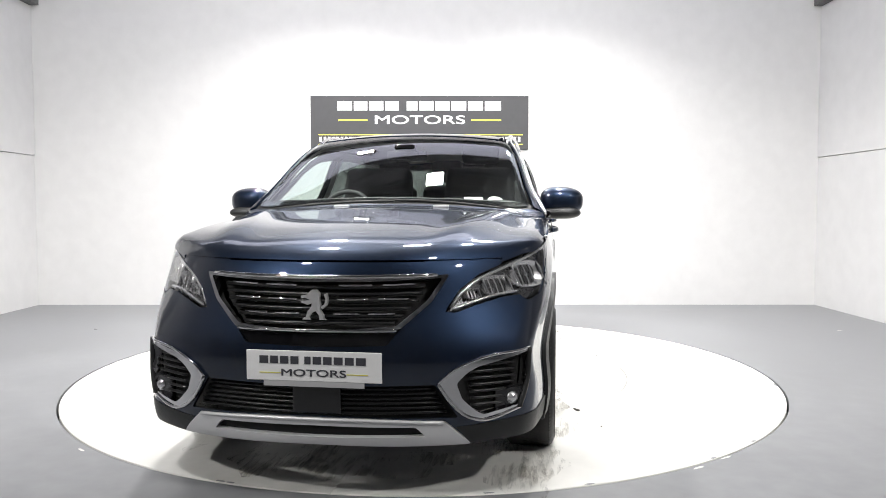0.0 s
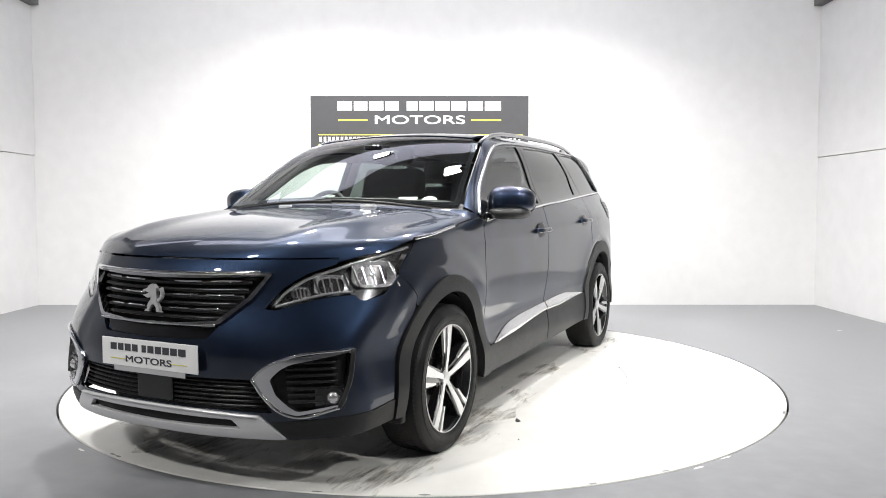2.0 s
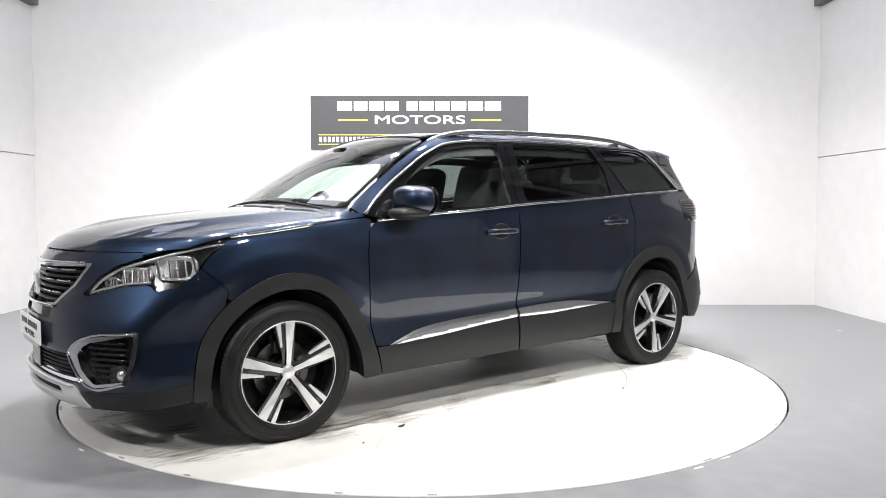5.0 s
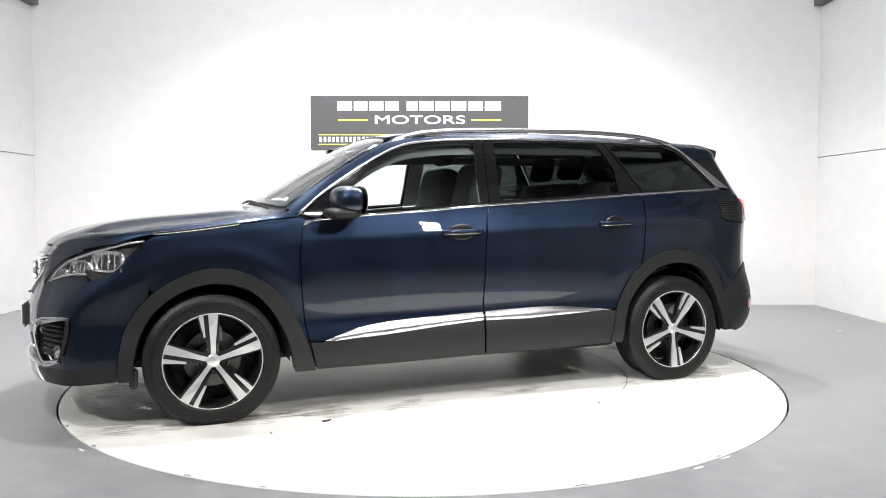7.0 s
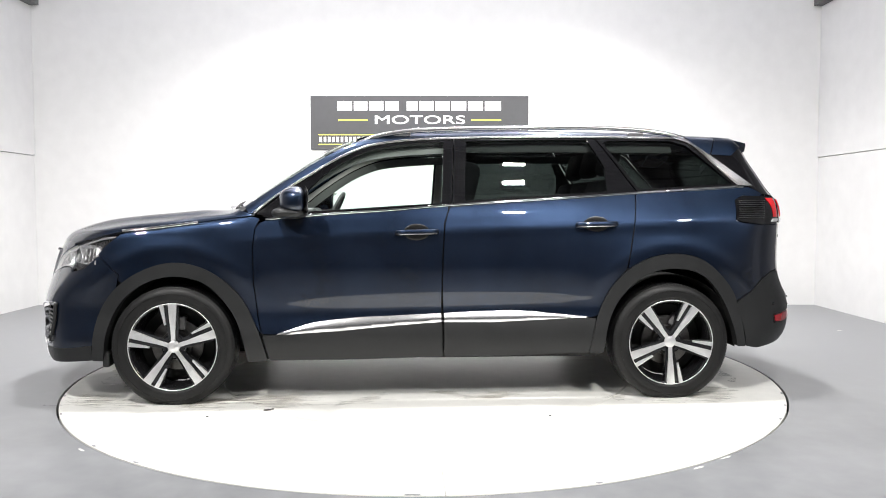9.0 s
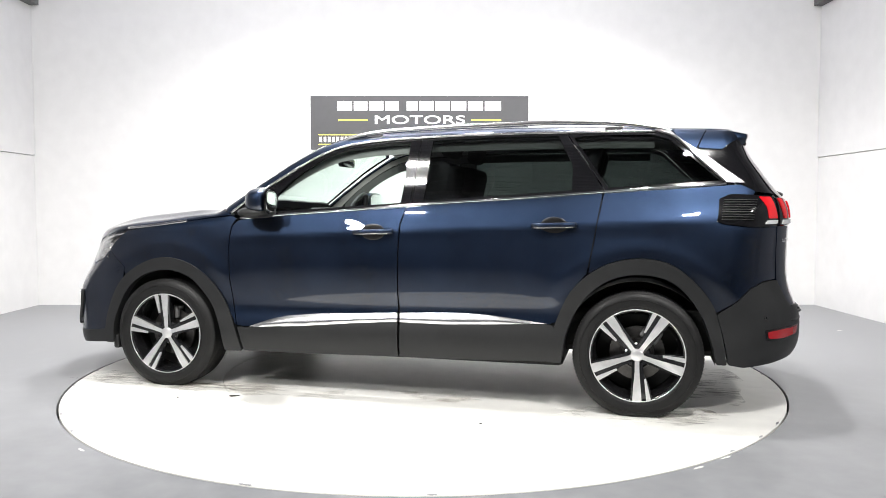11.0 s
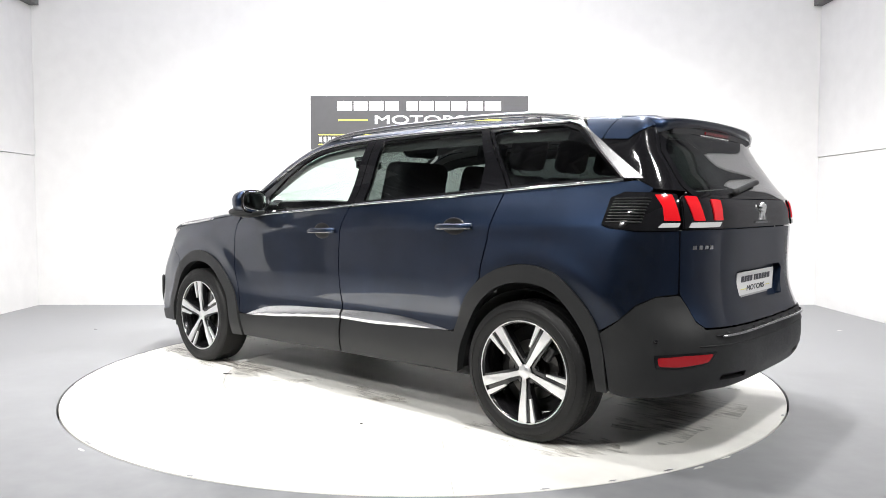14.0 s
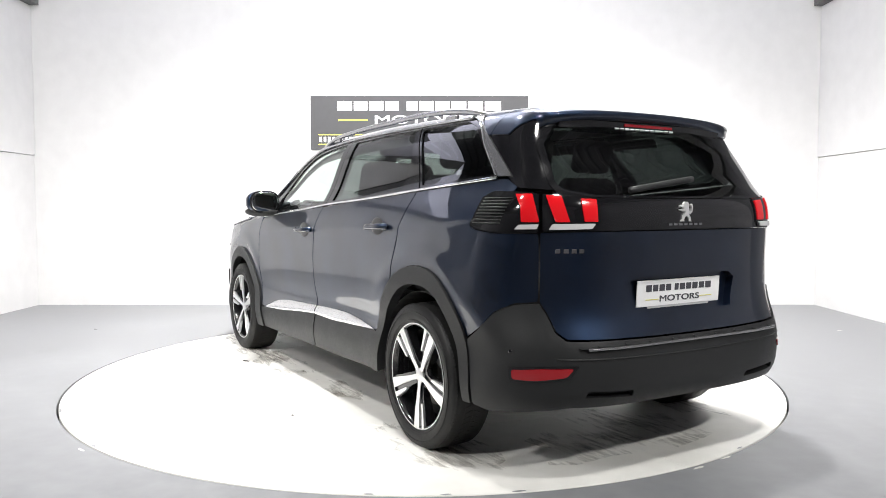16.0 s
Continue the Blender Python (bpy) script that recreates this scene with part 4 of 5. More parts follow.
    for v in base.verts:
        v.co = Vector((-0.785 + math.copysign(abs(v.co.x) ** 0.7, v.co.x) * 0.098, s * 0.908 + math.copysign(abs(v.co.y) ** 0.7, v.co.y) * 0.112, 1.078 + v.co.z * 0.034))
    part("mirror_lower", base, M_PLASTIC, mir, smooth=True)
    # head lamp
    lamp = panel("head_lamp", rnd_f, F(HEAD), M_BEZEL, car, off=-0.035, skirt=0.0, step=0.025, label="clear head lamp with two reflectors")
    for cx, cy, cz, rad in ((-2.175, -0.575, 0.786, 0.026), (-2.088, -0.662, 0.812, 0.052), (-1.950, -0.778, 0.848, 0.070)):
        p = meet(*rnd_f(np.array(F([(cx, cy, cz)]))))
        n = outward(p)[0]
        face = Matrix.Translation(Vector(p[0]) - Vector(n) * 0.020) @ Vector(n).to_track_quat("Z", "Y").to_matrix().to_4x4()
        bowl = bmesh.new()
        rings = []
        for rr, dz in ((0.02, -0.030), (0.35, -0.029), (0.7, -0.022), (1.0, 0.0), (1.05, 0.002), (1.07, -0.02)):
            rings.append([bowl.verts.new((rad * 1.25 * rr * math.copysign(abs(math.cos(a)) ** 0.6, math.cos(a)), rad * 0.74 * rr * math.copysign(abs(math.sin(a)) ** 0.6, math.sin(a)), dz)) for a in (2 * math.pi * k / 32 for k in range(32))])
        for u, v in zip(rings, rings[1:]):
            for k in range(32):
                bowl.faces.new((u[k], u[(k + 1) % 32], v[(k + 1) % 32], v[k]))
        bmesh.ops.recalc_face_normals(bowl, faces=bowl.faces[:])
        bowl.transform(face)
        part("reflector", bowl, M_REFLECTOR, lamp, smooth=True)
        bulb = bmesh.new()
        bmesh.ops.create_uvsphere(bulb, u_segments=14, v_segments=8, radius=rad * 0.16)
        bulb.transform(face @ Matrix.Translation((0, 0, -0.016)))
        part("bulb", bulb, M_CHROME, lamp, smooth=True)
        for shift, lean, mat_ in ((1.2, 18, M_CHROME), (-1.15, 18, M_CHROME)):
            blade = box(-0.004, 0.004, -rad * 0.8, rad * 0.8, -0.020, 0.004, 0.002, 1)
            blade.transform(face @ Matrix.Translation((rad * shift, 0, 0)) @ Matrix.Rotation(radians(lean), 4, "Z"))
            part("divider", blade, mat_, lamp)
        for lean in (-0.55, 0.0, 0.55):
            facet = box(-0.003, 0.003, -rad * 0.55, rad * 0.55, -0.026, -0.010, 0.001, 1)
            facet.transform(face @ Matrix.Translation((rad * lean, 0, 0)) @ Matrix.Rotation(radians(12), 4, "Z"))
            part("facet", facet, M_REFLECTOR, lamp)
    upper = [meet(*rnd_f(np.array(F([c]))))[0] for c in spline(HEAD[:7], 26)]
    upper = [tuple(c - outward(c[None])[0] * 0.012) for c in upper]
    under = [meet(*rnd_f(np.array(F([c]))))[0] for c in spline([HEAD[15], HEAD[14], HEAD[13], HEAD[12]], 14)]
    strip("lower_blade", [tuple(c - outward(c[None])[0] * 0.012 + np.array([0, 0, 0.010])) for c in under], M_REFLECTOR, lamp, 0.006, label="bright lower edge")
    strip("light_blade", [(x, y, z - 0.012) for x, y, z in upper[1:-1]], M_REFLECTOR, lamp, 0.007, label="bright daytime light blade")
    panel("lens", rnd_f, F(HEAD), M_LENS, lamp, off=0.0, skirt=0.0, step=0.03, label="clear lens").visible_shadow = False
    # fog lamp corner
    fog = panel("fog_surround", rnd_f, F(FOG), M_CHROME, car, holes=[F(FOG_IN)], off=0.008, skirt=0.035, step=0.02, corner=0.012, label="chrome fog-lamp surround")
    for line, rad in ((FOG[3::-1], 0.006), (FOG[:1] + FOG[:4:-1], 0.008)):
        rim = meet(*rnd_f(np.array(F(spline(line, 22)))))
        strip("chrome_lip", [tuple(c) for c in rim + outward(rim) * 0.007], M_CHROME, fog, rad, 0.9)
    rim = meet(*rnd_f(np.array(F(spline(FOG[3:6], 14)))))
    strip("fog_edge", [tuple(c) for c in rim + outward(rim) * 0.006], M_PLASTIC, fog, 0.012, 0.8)
    panel("fog_grille", rnd_f, F(FOG_IN), M_DARK, fog, off=-0.035, skirt=0.0, step=0.03)
    for k in range(7):
        z = 0.372 + k * 0.025
        a0, a1 = (-2.262 - 0.004 * k, -0.575 + 0.0, z), (-2.165, -0.742, z)
        row = [meet(*rnd_f(np.array(F([c]))))[0] for c in spline([a0, ((a0[0] + a1[0]) / 2, (a0[1] + a1[1]) / 2, z), a1], 8)]
        strip("slat", [tuple(c - outward(c[None])[0] * 0.018) for c in row], M_SLAT, fog, 0.006)
    c = meet(*rnd_f(np.array(F([(-2.165, -0.715, 0.385)]))))[0]
    n = outward(c[None])[0]
    pod = box(-0.045, 0.045, -0.075, 0.045, -0.035, -0.006, 0.01)
    pod.transform(Matrix.Translation(Vector(c)) @ Vector((-0.9, s * 0.45, 0)).to_track_quat("Z", "Y").to_matrix().to_4x4() @ Matrix.Rotation(radians(90 * s), 4, "Z"))
    part("fog_pod", pod, M_GLOSS, fog)
    ring = lathe([(0.048, -0.03), (0.048, 0.0), (0.036, 0.004), (0.034, -0.01)], 24, "z")
    ring.transform(Matrix.Translation(Vector(c) - Vector(n) * 0.006) @ Vector((-0.9, s * 0.35, 0)).to_track_quat("Z", "Y").to_matrix().to_4x4())
    fl = part("fog_lamp", ring, M_GLOSS, fog, "round fog lamp", smooth=True)
    eye = bmesh.new()
    bmesh.ops.create_uvsphere(eye, u_segments=18, v_segments=10, radius=0.027)
    eye.transform(Matrix.Translation(Vector(c) - Vector(n) * 0.018))
    part("fog_lens", eye, M_REFLECTOR, fog, smooth=True)
    panel("bumper_lip", rnd_f, F([(-1.905, -0.83, 0.25), (-1.902, -0.835, 0.335), (-2.02, -0.80, 0.318), (-2.16, -0.735, 0.312), (-2.258, -0.59, 0.300), (-2.292, -0.515, 0.296), (-2.258, -0.574, 0.226), (-2.12, -0.75, 0.234), (-1.99, -0.80, 0.242)]), M_PLASTIC, car, off=0.004, step=0.03, label="black plastic bumper corner")
    # tail lamp on the quarter
    tail = panel("tail_lamp", rnd_r, R([(1.780, -0.829, 1.036), (1.792, -0.769, 1.152), (1.85, -0.752, 1.176), (1.931, -0.748, 1.174), (2.036, -0.708, 1.168), (2.060, -0.688, 1.163), (2.081, -0.704, 1.030), (2.079, -0.708, 1.011), (1.941, -0.809, 1.009), (1.815, -0.829, 1.023)]), M_GLOSS, car, off=0.004, label="smoked tail lamp with red claw lights")
    for k in range(9):
        z = 1.046 + k * 0.0125
        row = on_side([(x, z) for x in np.linspace(1.80 + 0.002 * k, 1.955 + 0.003 * k, 10)], s, 0.006)
        strip("fin", row, M_PLASTIC, tail, 0.0028, seg=6)
    panel("red_claw", rnd_r, R([(1.985, -0.742, 1.162), (2.045, -0.706, 1.162), (2.083, -0.701, 1.052), (2.034, -0.754, 1.052), (2.022, -0.746, 1.11)]), M_REDLENS, tail, off=0.006, corner=0.004, step=0.015)
    panel("white_lens", rnd_r, R([(2.012, -0.770, 1.023), (2.027, -0.758, 1.042), (2.082, -0.702, 1.044), (2.076, -0.710, 1.025)]), M_WHITELENS, tail, off=0.009, corner=0.004, step=0.015)


def mirror_shell(s):
    bm = bmesh.new()
    bmesh.ops.create_uvsphere(bm, u_segments=32, v_segments=18, radius=1)
    for v in bm.verts:
        x, y, z = v.co
        sx = 0.098 if x < 0 else 0.045
        px = lambda t, k: math.copysign(abs(t) ** k, t)
        y2 = px(y, 0.75)
        z2 = px(z, 0.8)
        taper = 1 - 0.18 * (y2 * 0.5 + 0.5)
        v.co = Vector((-0.765 + px(x, 0.8) * sx + 0.02 * (y2 + 1), s * (0.914 + y2 * 0.120), 1.150 + (z2 * 0.082 if z2 > 0 else px(z2, 0.7) * 0.088) * taper))
    if s > 0:
        bmesh.ops.reverse_faces(bm, faces=bm.faces[:])
    bmesh.ops.recalc_face_normals(bm, faces=bm.faces[:])
    return bm


def mirror_face(s):
    bm = bmesh.new()
    bmesh.ops.create_uvsphere(bm, u_segments=24, v_segments=10, radius=1)
    for v in bm.verts:
        x, y, z = v.co
        v.co = Vector((-0.709 + x * 0.006 + 0.02 * (math.copysign(abs(y) ** 0.7, y) * 0.8 + 1), s * (0.914 + math.copysign(abs(y) ** 0.7, y) * 0.100), 1.146 + math.copysign(abs(z) ** 0.7, z) * 0.066))
    bmesh.ops.recalc_face_normals(bm, faces=bm.faces[:])
    return bm


def beast(scale):
    """The upright maker's emblem as a plain bright shape."""
    trunk = [(-.10, .50), (.08, .50), (.20, .38), (.18, .22), (.22, .02), (.20, -.14), (.32, -.34), (.32, -.44), (.42, -.50), (.18, -.50), (.16, -.34), (.04, -.20), (-.10, -.28), (-.18, -.42), (-.14, -.50), (-.42, -.50),
             (-.36, -.42), (-.28, -.40), (-.24, -.22), (-.10, -.06), (-.08, .06), (-.22, .0), (-.40, .06), (-.48, .10), (-.26, .15), (-.14, .18), (-.32, .24), (-.46, .22), (-.46, .30), (-.24, .34), (-.22, .40)]
    tail = [(.22, -.06), (.36, .04), (.40, .20), (.34, .36), (.42, .40), (.48, .20), (.44, .0), (.28, -.14)]
    bm = bmesh.new()
    for line in (trunk, tail):
        low = [bm.verts.new((x, y, -0.06)) for x, y in line]
        top = [bm.verts.new((x * 0.97, y * 0.97, 0.06)) for x, y in line]
        bm.faces.new(top)
        for k in range(len(line)):
            m = (k + 1) % len(line)
            bm.faces.new((low[k], low[m], top[m], top[k]))
    bmesh.ops.triangulate(bm, faces=[f for f in bm.faces if len(f.verts) > 4])
    bmesh.ops.recalc_face_normals(bm, faces=bm.faces[:])
    bm.transform(Matrix.Scale(scale, 4))
    return bm


def number_plate(car, where, width=0.512, height=0.112):
    """A white dealer plate: bars for the name, one plain word, a small strip below."""
    plate = part("number_plate", box(-width / 2, width / 2, -height / 2, height / 2, -0.006, 0, 0.002, 1), M_PLATE, car, "white plate with dark writing")
    plate.matrix_local = where
    x, tot = -0.205, sum(abs(k) for k in NAME_WIDTHS)
    for k in NAME_WIDTHS:
        w = 0.41 * abs(k) / tot
        if k > 0:
            part("name_bar", box(x, x + w - 0.008, 0.008, 0.036, 0.0005, 0.0015), M_PLATEINK, plate)
        x += w
    word = text_mesh("MOTORS", 0.036, 0, 0, 0, 1.7, 0.0006)
    word.transform(Matrix.Rotation(radians(-90), 4, "X"))
    word.transform(Matrix.Translation((0, -0.026, 0.001)))
    part("lettering", word, M_PLATEINK, plate)
    for a, b in ((-0.205, -0.125), (0.125, 0.205)):
        part("yellow_rule", box(a, b, -0.028, -0.025, 0.0005, 0.0015), M_YELLOW, plate)
    part("holder", box(-0.19, 0.19, -height / 2 - 0.020, -height / 2 + 0.002, -0.006, -0.001), M_PLATEGREY, plate, "grey plate holder lip")
    return plate


def nose_line(z, ys):
    return [tuple(p) for p in meet(*dom_end(-2.9)(np.array([(y, z) for y in ys])))]


def car_front(car):
    rnd = dom_round("front")
    F = lambda p: to_round("front", p)
    half = nose_line(0.905, np.linspace(0, -0.66, 18)) + [(-2.058, -0.676, 0.890), (-2.146, -0.584, 0.851), (-2.208, -0.520, 0.799), (-2.260, -0.470, 0.722), (-2.240, -0.506, 0.716), (-2.180, -0.584, 0.742), (-2.114, -0.666, 0.762),
            (-2.045, -0.738, 0.768), (-2.037, -0.758, 0.749), (-2.022, -0.771, 0.744), (-1.938, -0.818, 0.766), (-1.892, -0.828, 0.806), (-1.857, -0.840, 0.8385), (-1.7405, -0.855, 0.7350)] + on_side([(x - 0.005, z) for x, z in ARCH_FO[::-1] if x < -1.735 and z > 0.27], -1) + [(-1.905, -0.83, 0.25), (-1.99, -0.80, 0.243), (-2.12, -0.75, 0.235), (-2.255, -0.578, 0.226), (-2.308, -0.482, 0.322), (-2.37, -0.2, 0.338), (-2.381, 0.0, 0.340)]
    full = half + flip(half[-2:0:-1])
    hole = [GRILLE[i] for i in range(7)] + [(-2.357, 0.268, 0.606), (-2.375, 0.0, 0.600), (-2.357, -0.268, 0.606)] + [GRILLE[i] for i in (10, 11)]
    low = [(x, y, z + (0.004 if z > 0.4 else -0.001)) for x, y, z in LOWER]
    bump = panel("front_bumper", rnd, F(full), M_BLUE, car, holes=[F(hole), F(FOG), F(flip(FOG)), F(low)], step=0.028, label="blue front bumper")
    grille = panel("grille_frame", rnd, F(GRILLE), M_CHROME, car, holes=[F(GRILLE_IN)], off=0.010, skirt=0.03, step=0.02, label="chrome-framed radiator grille")
    panel("grille_back", rnd, F(GRILLE_IN), M_DARK, grille, off=-0.05, skirt=0.0, step=0.05)
    for name, z, wide, rad in (("top_bar", 0.850, 0.47, 0.011), ("bottom_bar", 0.6575, 0.30, 0.008)):
        p = meet(*rnd(np.array(F([(-2.36 + 0.3 * y * y, y, z + (0.02 * y * y if z > 0.8 else 0.0)) for y in np.linspace(-wide, wide, 25)]))))
        strip(name, [tuple(c) for c in p + outward(p) * 0.009], M_CHROME, grille, rad, 0.8, label="rounded chrome bar")
    for k in range(6):
        z = 0.690 + k * 0.0265
        wide = float(np.interp(z, [0.668, 0.768, 0.838], [0.27, 0.395, 0.435]))
        q = np.array(F([(-2.36 + 0.3 * y * y, y, z - 0.03 * (1 - (y / 0.45) ** 2) * (z - 0.62)) for y in np.linspace(-wide, wide, 21)]))
        p = meet(*rnd(q))
        n = outward(p)
        strip("grille_bar", [tuple(c) for c in p - n * 0.022], M_SLAT, grille, 0.010, 0.7)
        p2 = p - n * 0.012
        p2[:, 2] += 0.006
        if k in (1, 3, 5):
            for a, b in ((1, 5), (5, 9), (12, 16), (16, 20)):
                strip("grille_accent", [tuple(c) for c in p2[a:b]], M_CHROME, grille, 0.0042, seg=6)
    badge = part("emblem", beast(0.112), M_ALLOY, grille, "bright emblem", smooth=False)
    c = meet(*rnd(np.array(F([(-2.35, 0.0, 0.752)]))))[0]
    badge.matrix_local = Matrix.Translation((c[0] - 0.012, 0, 0.752)) @ Matrix(((0, 0, -1, 0), (-1, 0, 0, 0), (0, 1, 0, 0), (0, 0, 0, 1)))
    panel("chin_panel", rnd, F(CHIN), M_GLOSS, car, off=-0.012, skirt=0.0)
    lower = panel("lower_grille", rnd, F(LOWER), M_DARK, car, off=-0.05, skirt=0.0, step=0.05)
    for k in range(6):
        z = 0.352 + k * 0.018
        wide = float(np.interp(z, [0.335, 0.455], [0.505, 0.435]))
        p = meet(*rnd(np.array(F([(-2.38 + 0.28 * y * y, y, z) for y in np.linspace(-wide, wide, 21)]))))
        strip("slat", [tuple(c) for c in p - outward(p) * 0.02], M_SLAT, lower, 0.005)
    part("radar_cover", box(-2.372, -2.33, -0.10, 0.085, 0.350, 0.455, 0.004), M_GLOSS, lower, "plain black sensor cover")
    panel("skid_plate", rnd, F(SKID), M_SKID, car, holes=[F(SKID_IN)], off=0.010, skirt=0.03, step=0.02, label="silver skid plate below the bumper")
    edge = meet(*rnd(np.array(F(spline([(-2.31, -0.474, 0.318), (-2.37, -0.2, 0.331), (-2.381, 0.0, 0.333), (-2.37, 0.2, 0.331), (-2.31, 0.474, 0.318)], 31)))))
    strip("skid_lip", [tuple(c) for c in edge + outward(edge) * 0.008], M_SKID, car, 0.010, 0.7, label="rounded upper edge of the skid plate")
    panel("skid_back", rnd, F(SKID_IN), M_DARK, car, off=-0.012, skirt=0.0)
    p = meet(*rnd(np.array(F([(-2.38, 0.005, 0.53)]))))[0]
    number_plate(car, Matrix.Translation((p[0] - 0.012, -0.005, 0.531)) @ Matrix(((0, 0, -1, 0), (-1, 0, 0, 0), (0, 1, 0, 0), (0, 0, 0, 1))))
    # bonnet
    lead = nose_line(0.911, np.linspace(0, -0.67, 18)) + [(-2.06, -0.70, 0.918), (-1.972, -0.775, 0.940)] + SEAM + [(-1.075, -0.775, 1.075), (-1.143, -0.62, 1.097), (-1.180, -0.42, 1.112), (-1.202, -0.2, 1.122), (-1.210, 0.0, 1.126)]
    hood = panel("bonnet", dom_arch, to_arch(lead) + to_arch(flip(lead[-2:0:-1])), M_BLUE, car, step=0.03, off=0.003, skirt=0.02, label="blue bonnet")
    for s in (-1, 1):
        pts = [(x, s * -y, z) for x, y, z in SEAM[1:4]]
        strip("bonnet_trim", [(x, y + s * 0.006, z + 0.001) for x, y, z in spline(pts, 14)], M_CHROME, hood, 0.008, label="bright trim along the bonnet edge")
    for s in (-1, 1):
        fill = [(-2.25, s * 0.40, 0.895), (-2.168, s * 0.585, 0.893), (-2.09, s * 0.68, 0.890), (-1.93, s * 0.775, 0.931), (-1.86, s * 0.806, 0.944), (-1.86, s * 0.806, 0.955), (-1.93, s * 0.775, 0.946), (-2.03, s * 0.73, 0.936), (-2.09, s * 0.68, 0.930), (-2.168, s * 0.585, 0.924), (-2.25, s * 0.40, 0.920)]
        panel("nose_filler", rnd, F(fill), M_BLUE, car, off=-0.003, skirt=0.0)
    for y in (-0.30, 0.22):
        part("washer_jet", box(-1.235, -1.20, y - 0.04, y + 0.04, 1.108, 1.122, 0.004), M_PLATEGREY, hood)
    # scuttle, windscreen, roof
    sc = [(-1.225, 0.0), (-1.217, -0.2), (-1.195, -0.42), (-1.158, -0.62), (-1.09, -0.77), (-1.03, -0.765), (-1.04, -0.66), (-1.09, -0.47), (-1.12, -0.25), (-1.13, 0.0)]
    def zt(x, y):
        return float(TOP(np.array(x - 0.16 * y * y))) - 0.08 * y * y
    pts = [(x, y, zt(x, y)) for x, y in sc]
    panel("scuttle", dom_arch, to_arch(pts) + to_arch(flip(pts[-2:0:-1])), M_PLASTIC, car, off=-0.014, label="black scuttle panel")
    ws = [(-1.168, 0.0), (-1.157, -0.25), (-1.130, -0.47), (-1.092, -0.66), (-1.06, -0.738), (-0.9, -0.704), (-0.7, -0.658), (-0.47, -0.600), (-0.455, -0.55), (-0.475, -0.3), (-0.485, 0.0)]
    pts = [(x, y, zt(x, y)) for x, y in ws]
    screen = panel("windscreen", dom_arch, to_arch(pts) + to_arch(flip(pts[-2:0:-1])), M_GLASS, car, off=-0.002, skirt=0.0, step=0.03, label="clear windscreen")
    screen.visible_shadow = False
    inner = [(x + (0.022 if x < -0.98 else -0.022 if x > -0.5 else 0), y * 0.955) for x, y in ws]
    ipts = [(x, y, zt(x, y)) for x, y in inner]
    panel("screen_border", dom_arch, to_arch(pts) + to_arch(flip(pts[-2:0:-1])), M_GLOSS, screen, holes=[to_arch(ipts) + to_arch(flip(ipts[-2:0:-1]))], off=-0.008, skirt=0.0)
    rf = [(-0.462, 0.0), (-0.452, -0.3), (-0.435, -0.535), (-0.30, -0.556), (-0.1, -0.546), (0.3, -0.540), (1.0, -0.540), (1.70, -0.535), (1.73, 0.0)]
    pts = [(x, y, zt(x, y)) for x, y in rf]
    panel("roof", dom_arch, to_arch(pts) + to_arch(flip(pts[-2:0:-1])), M_BLUE, car, step=0.04, off=0.002, label="blue roof panel")
    lin = [(-0.42, 0.0), (-0.40, -0.5), (0.3, -0.52), (1.0, -0.52), (1.75, -0.50), (1.80, 0.0)]
    pts = [(x, y, zt(x, y)) for x, y in lin]
    panel("headlining", dom_arch, to_arch(pts) + to_arch(flip(pts[-2:0:-1])), M_LINING, car, step=0.08, off=-0.045, skirt=0.0, label="light grey headlining")
    for s in (-1, 1):
        rail = [(-0.42, s * 0.585, 1.502), (-0.34, s * 0.590, 1.536), (-0.18, s * 0.592, 1.568), (0.1, s * 0.590, 1.588), (0.6, s * 0.588, 1.600), (1.0, s * 0.586, 1.603), (1.35, s * 0.582, 1.582), (1.50, s * 0.578, 1.557), (1.58, s * 0.574, 1.535)]
        strip("roof_rail", spline([(x, y, z - 0.014) for x, y, z in rail], 40), M_SATIN, car, 0.012, 1.2, label="satin silver roof rail", seg=12)
        for x in (-0.16, 1.25):
            part("rail_foot", box(x - 0.05, x + 0.05, s * 0.588 - 0.010, s * 0.588 + 0.010, 1.53, 1.56, 0.006), M_SATIN, car)
    for y0, y1, x in ((-0.62, 0.05, -1.155), (-0.05, 0.62, -1.165)):
        strip("wiper", [(x - 0.02 + 0.10 * abs(t) ** 2, t, zt(x - 0.02 + 0.10 * t * t, t) + 0.004) for t in np.linspace(y0, y1, 14)], M_PLASTIC, car, 0.007)


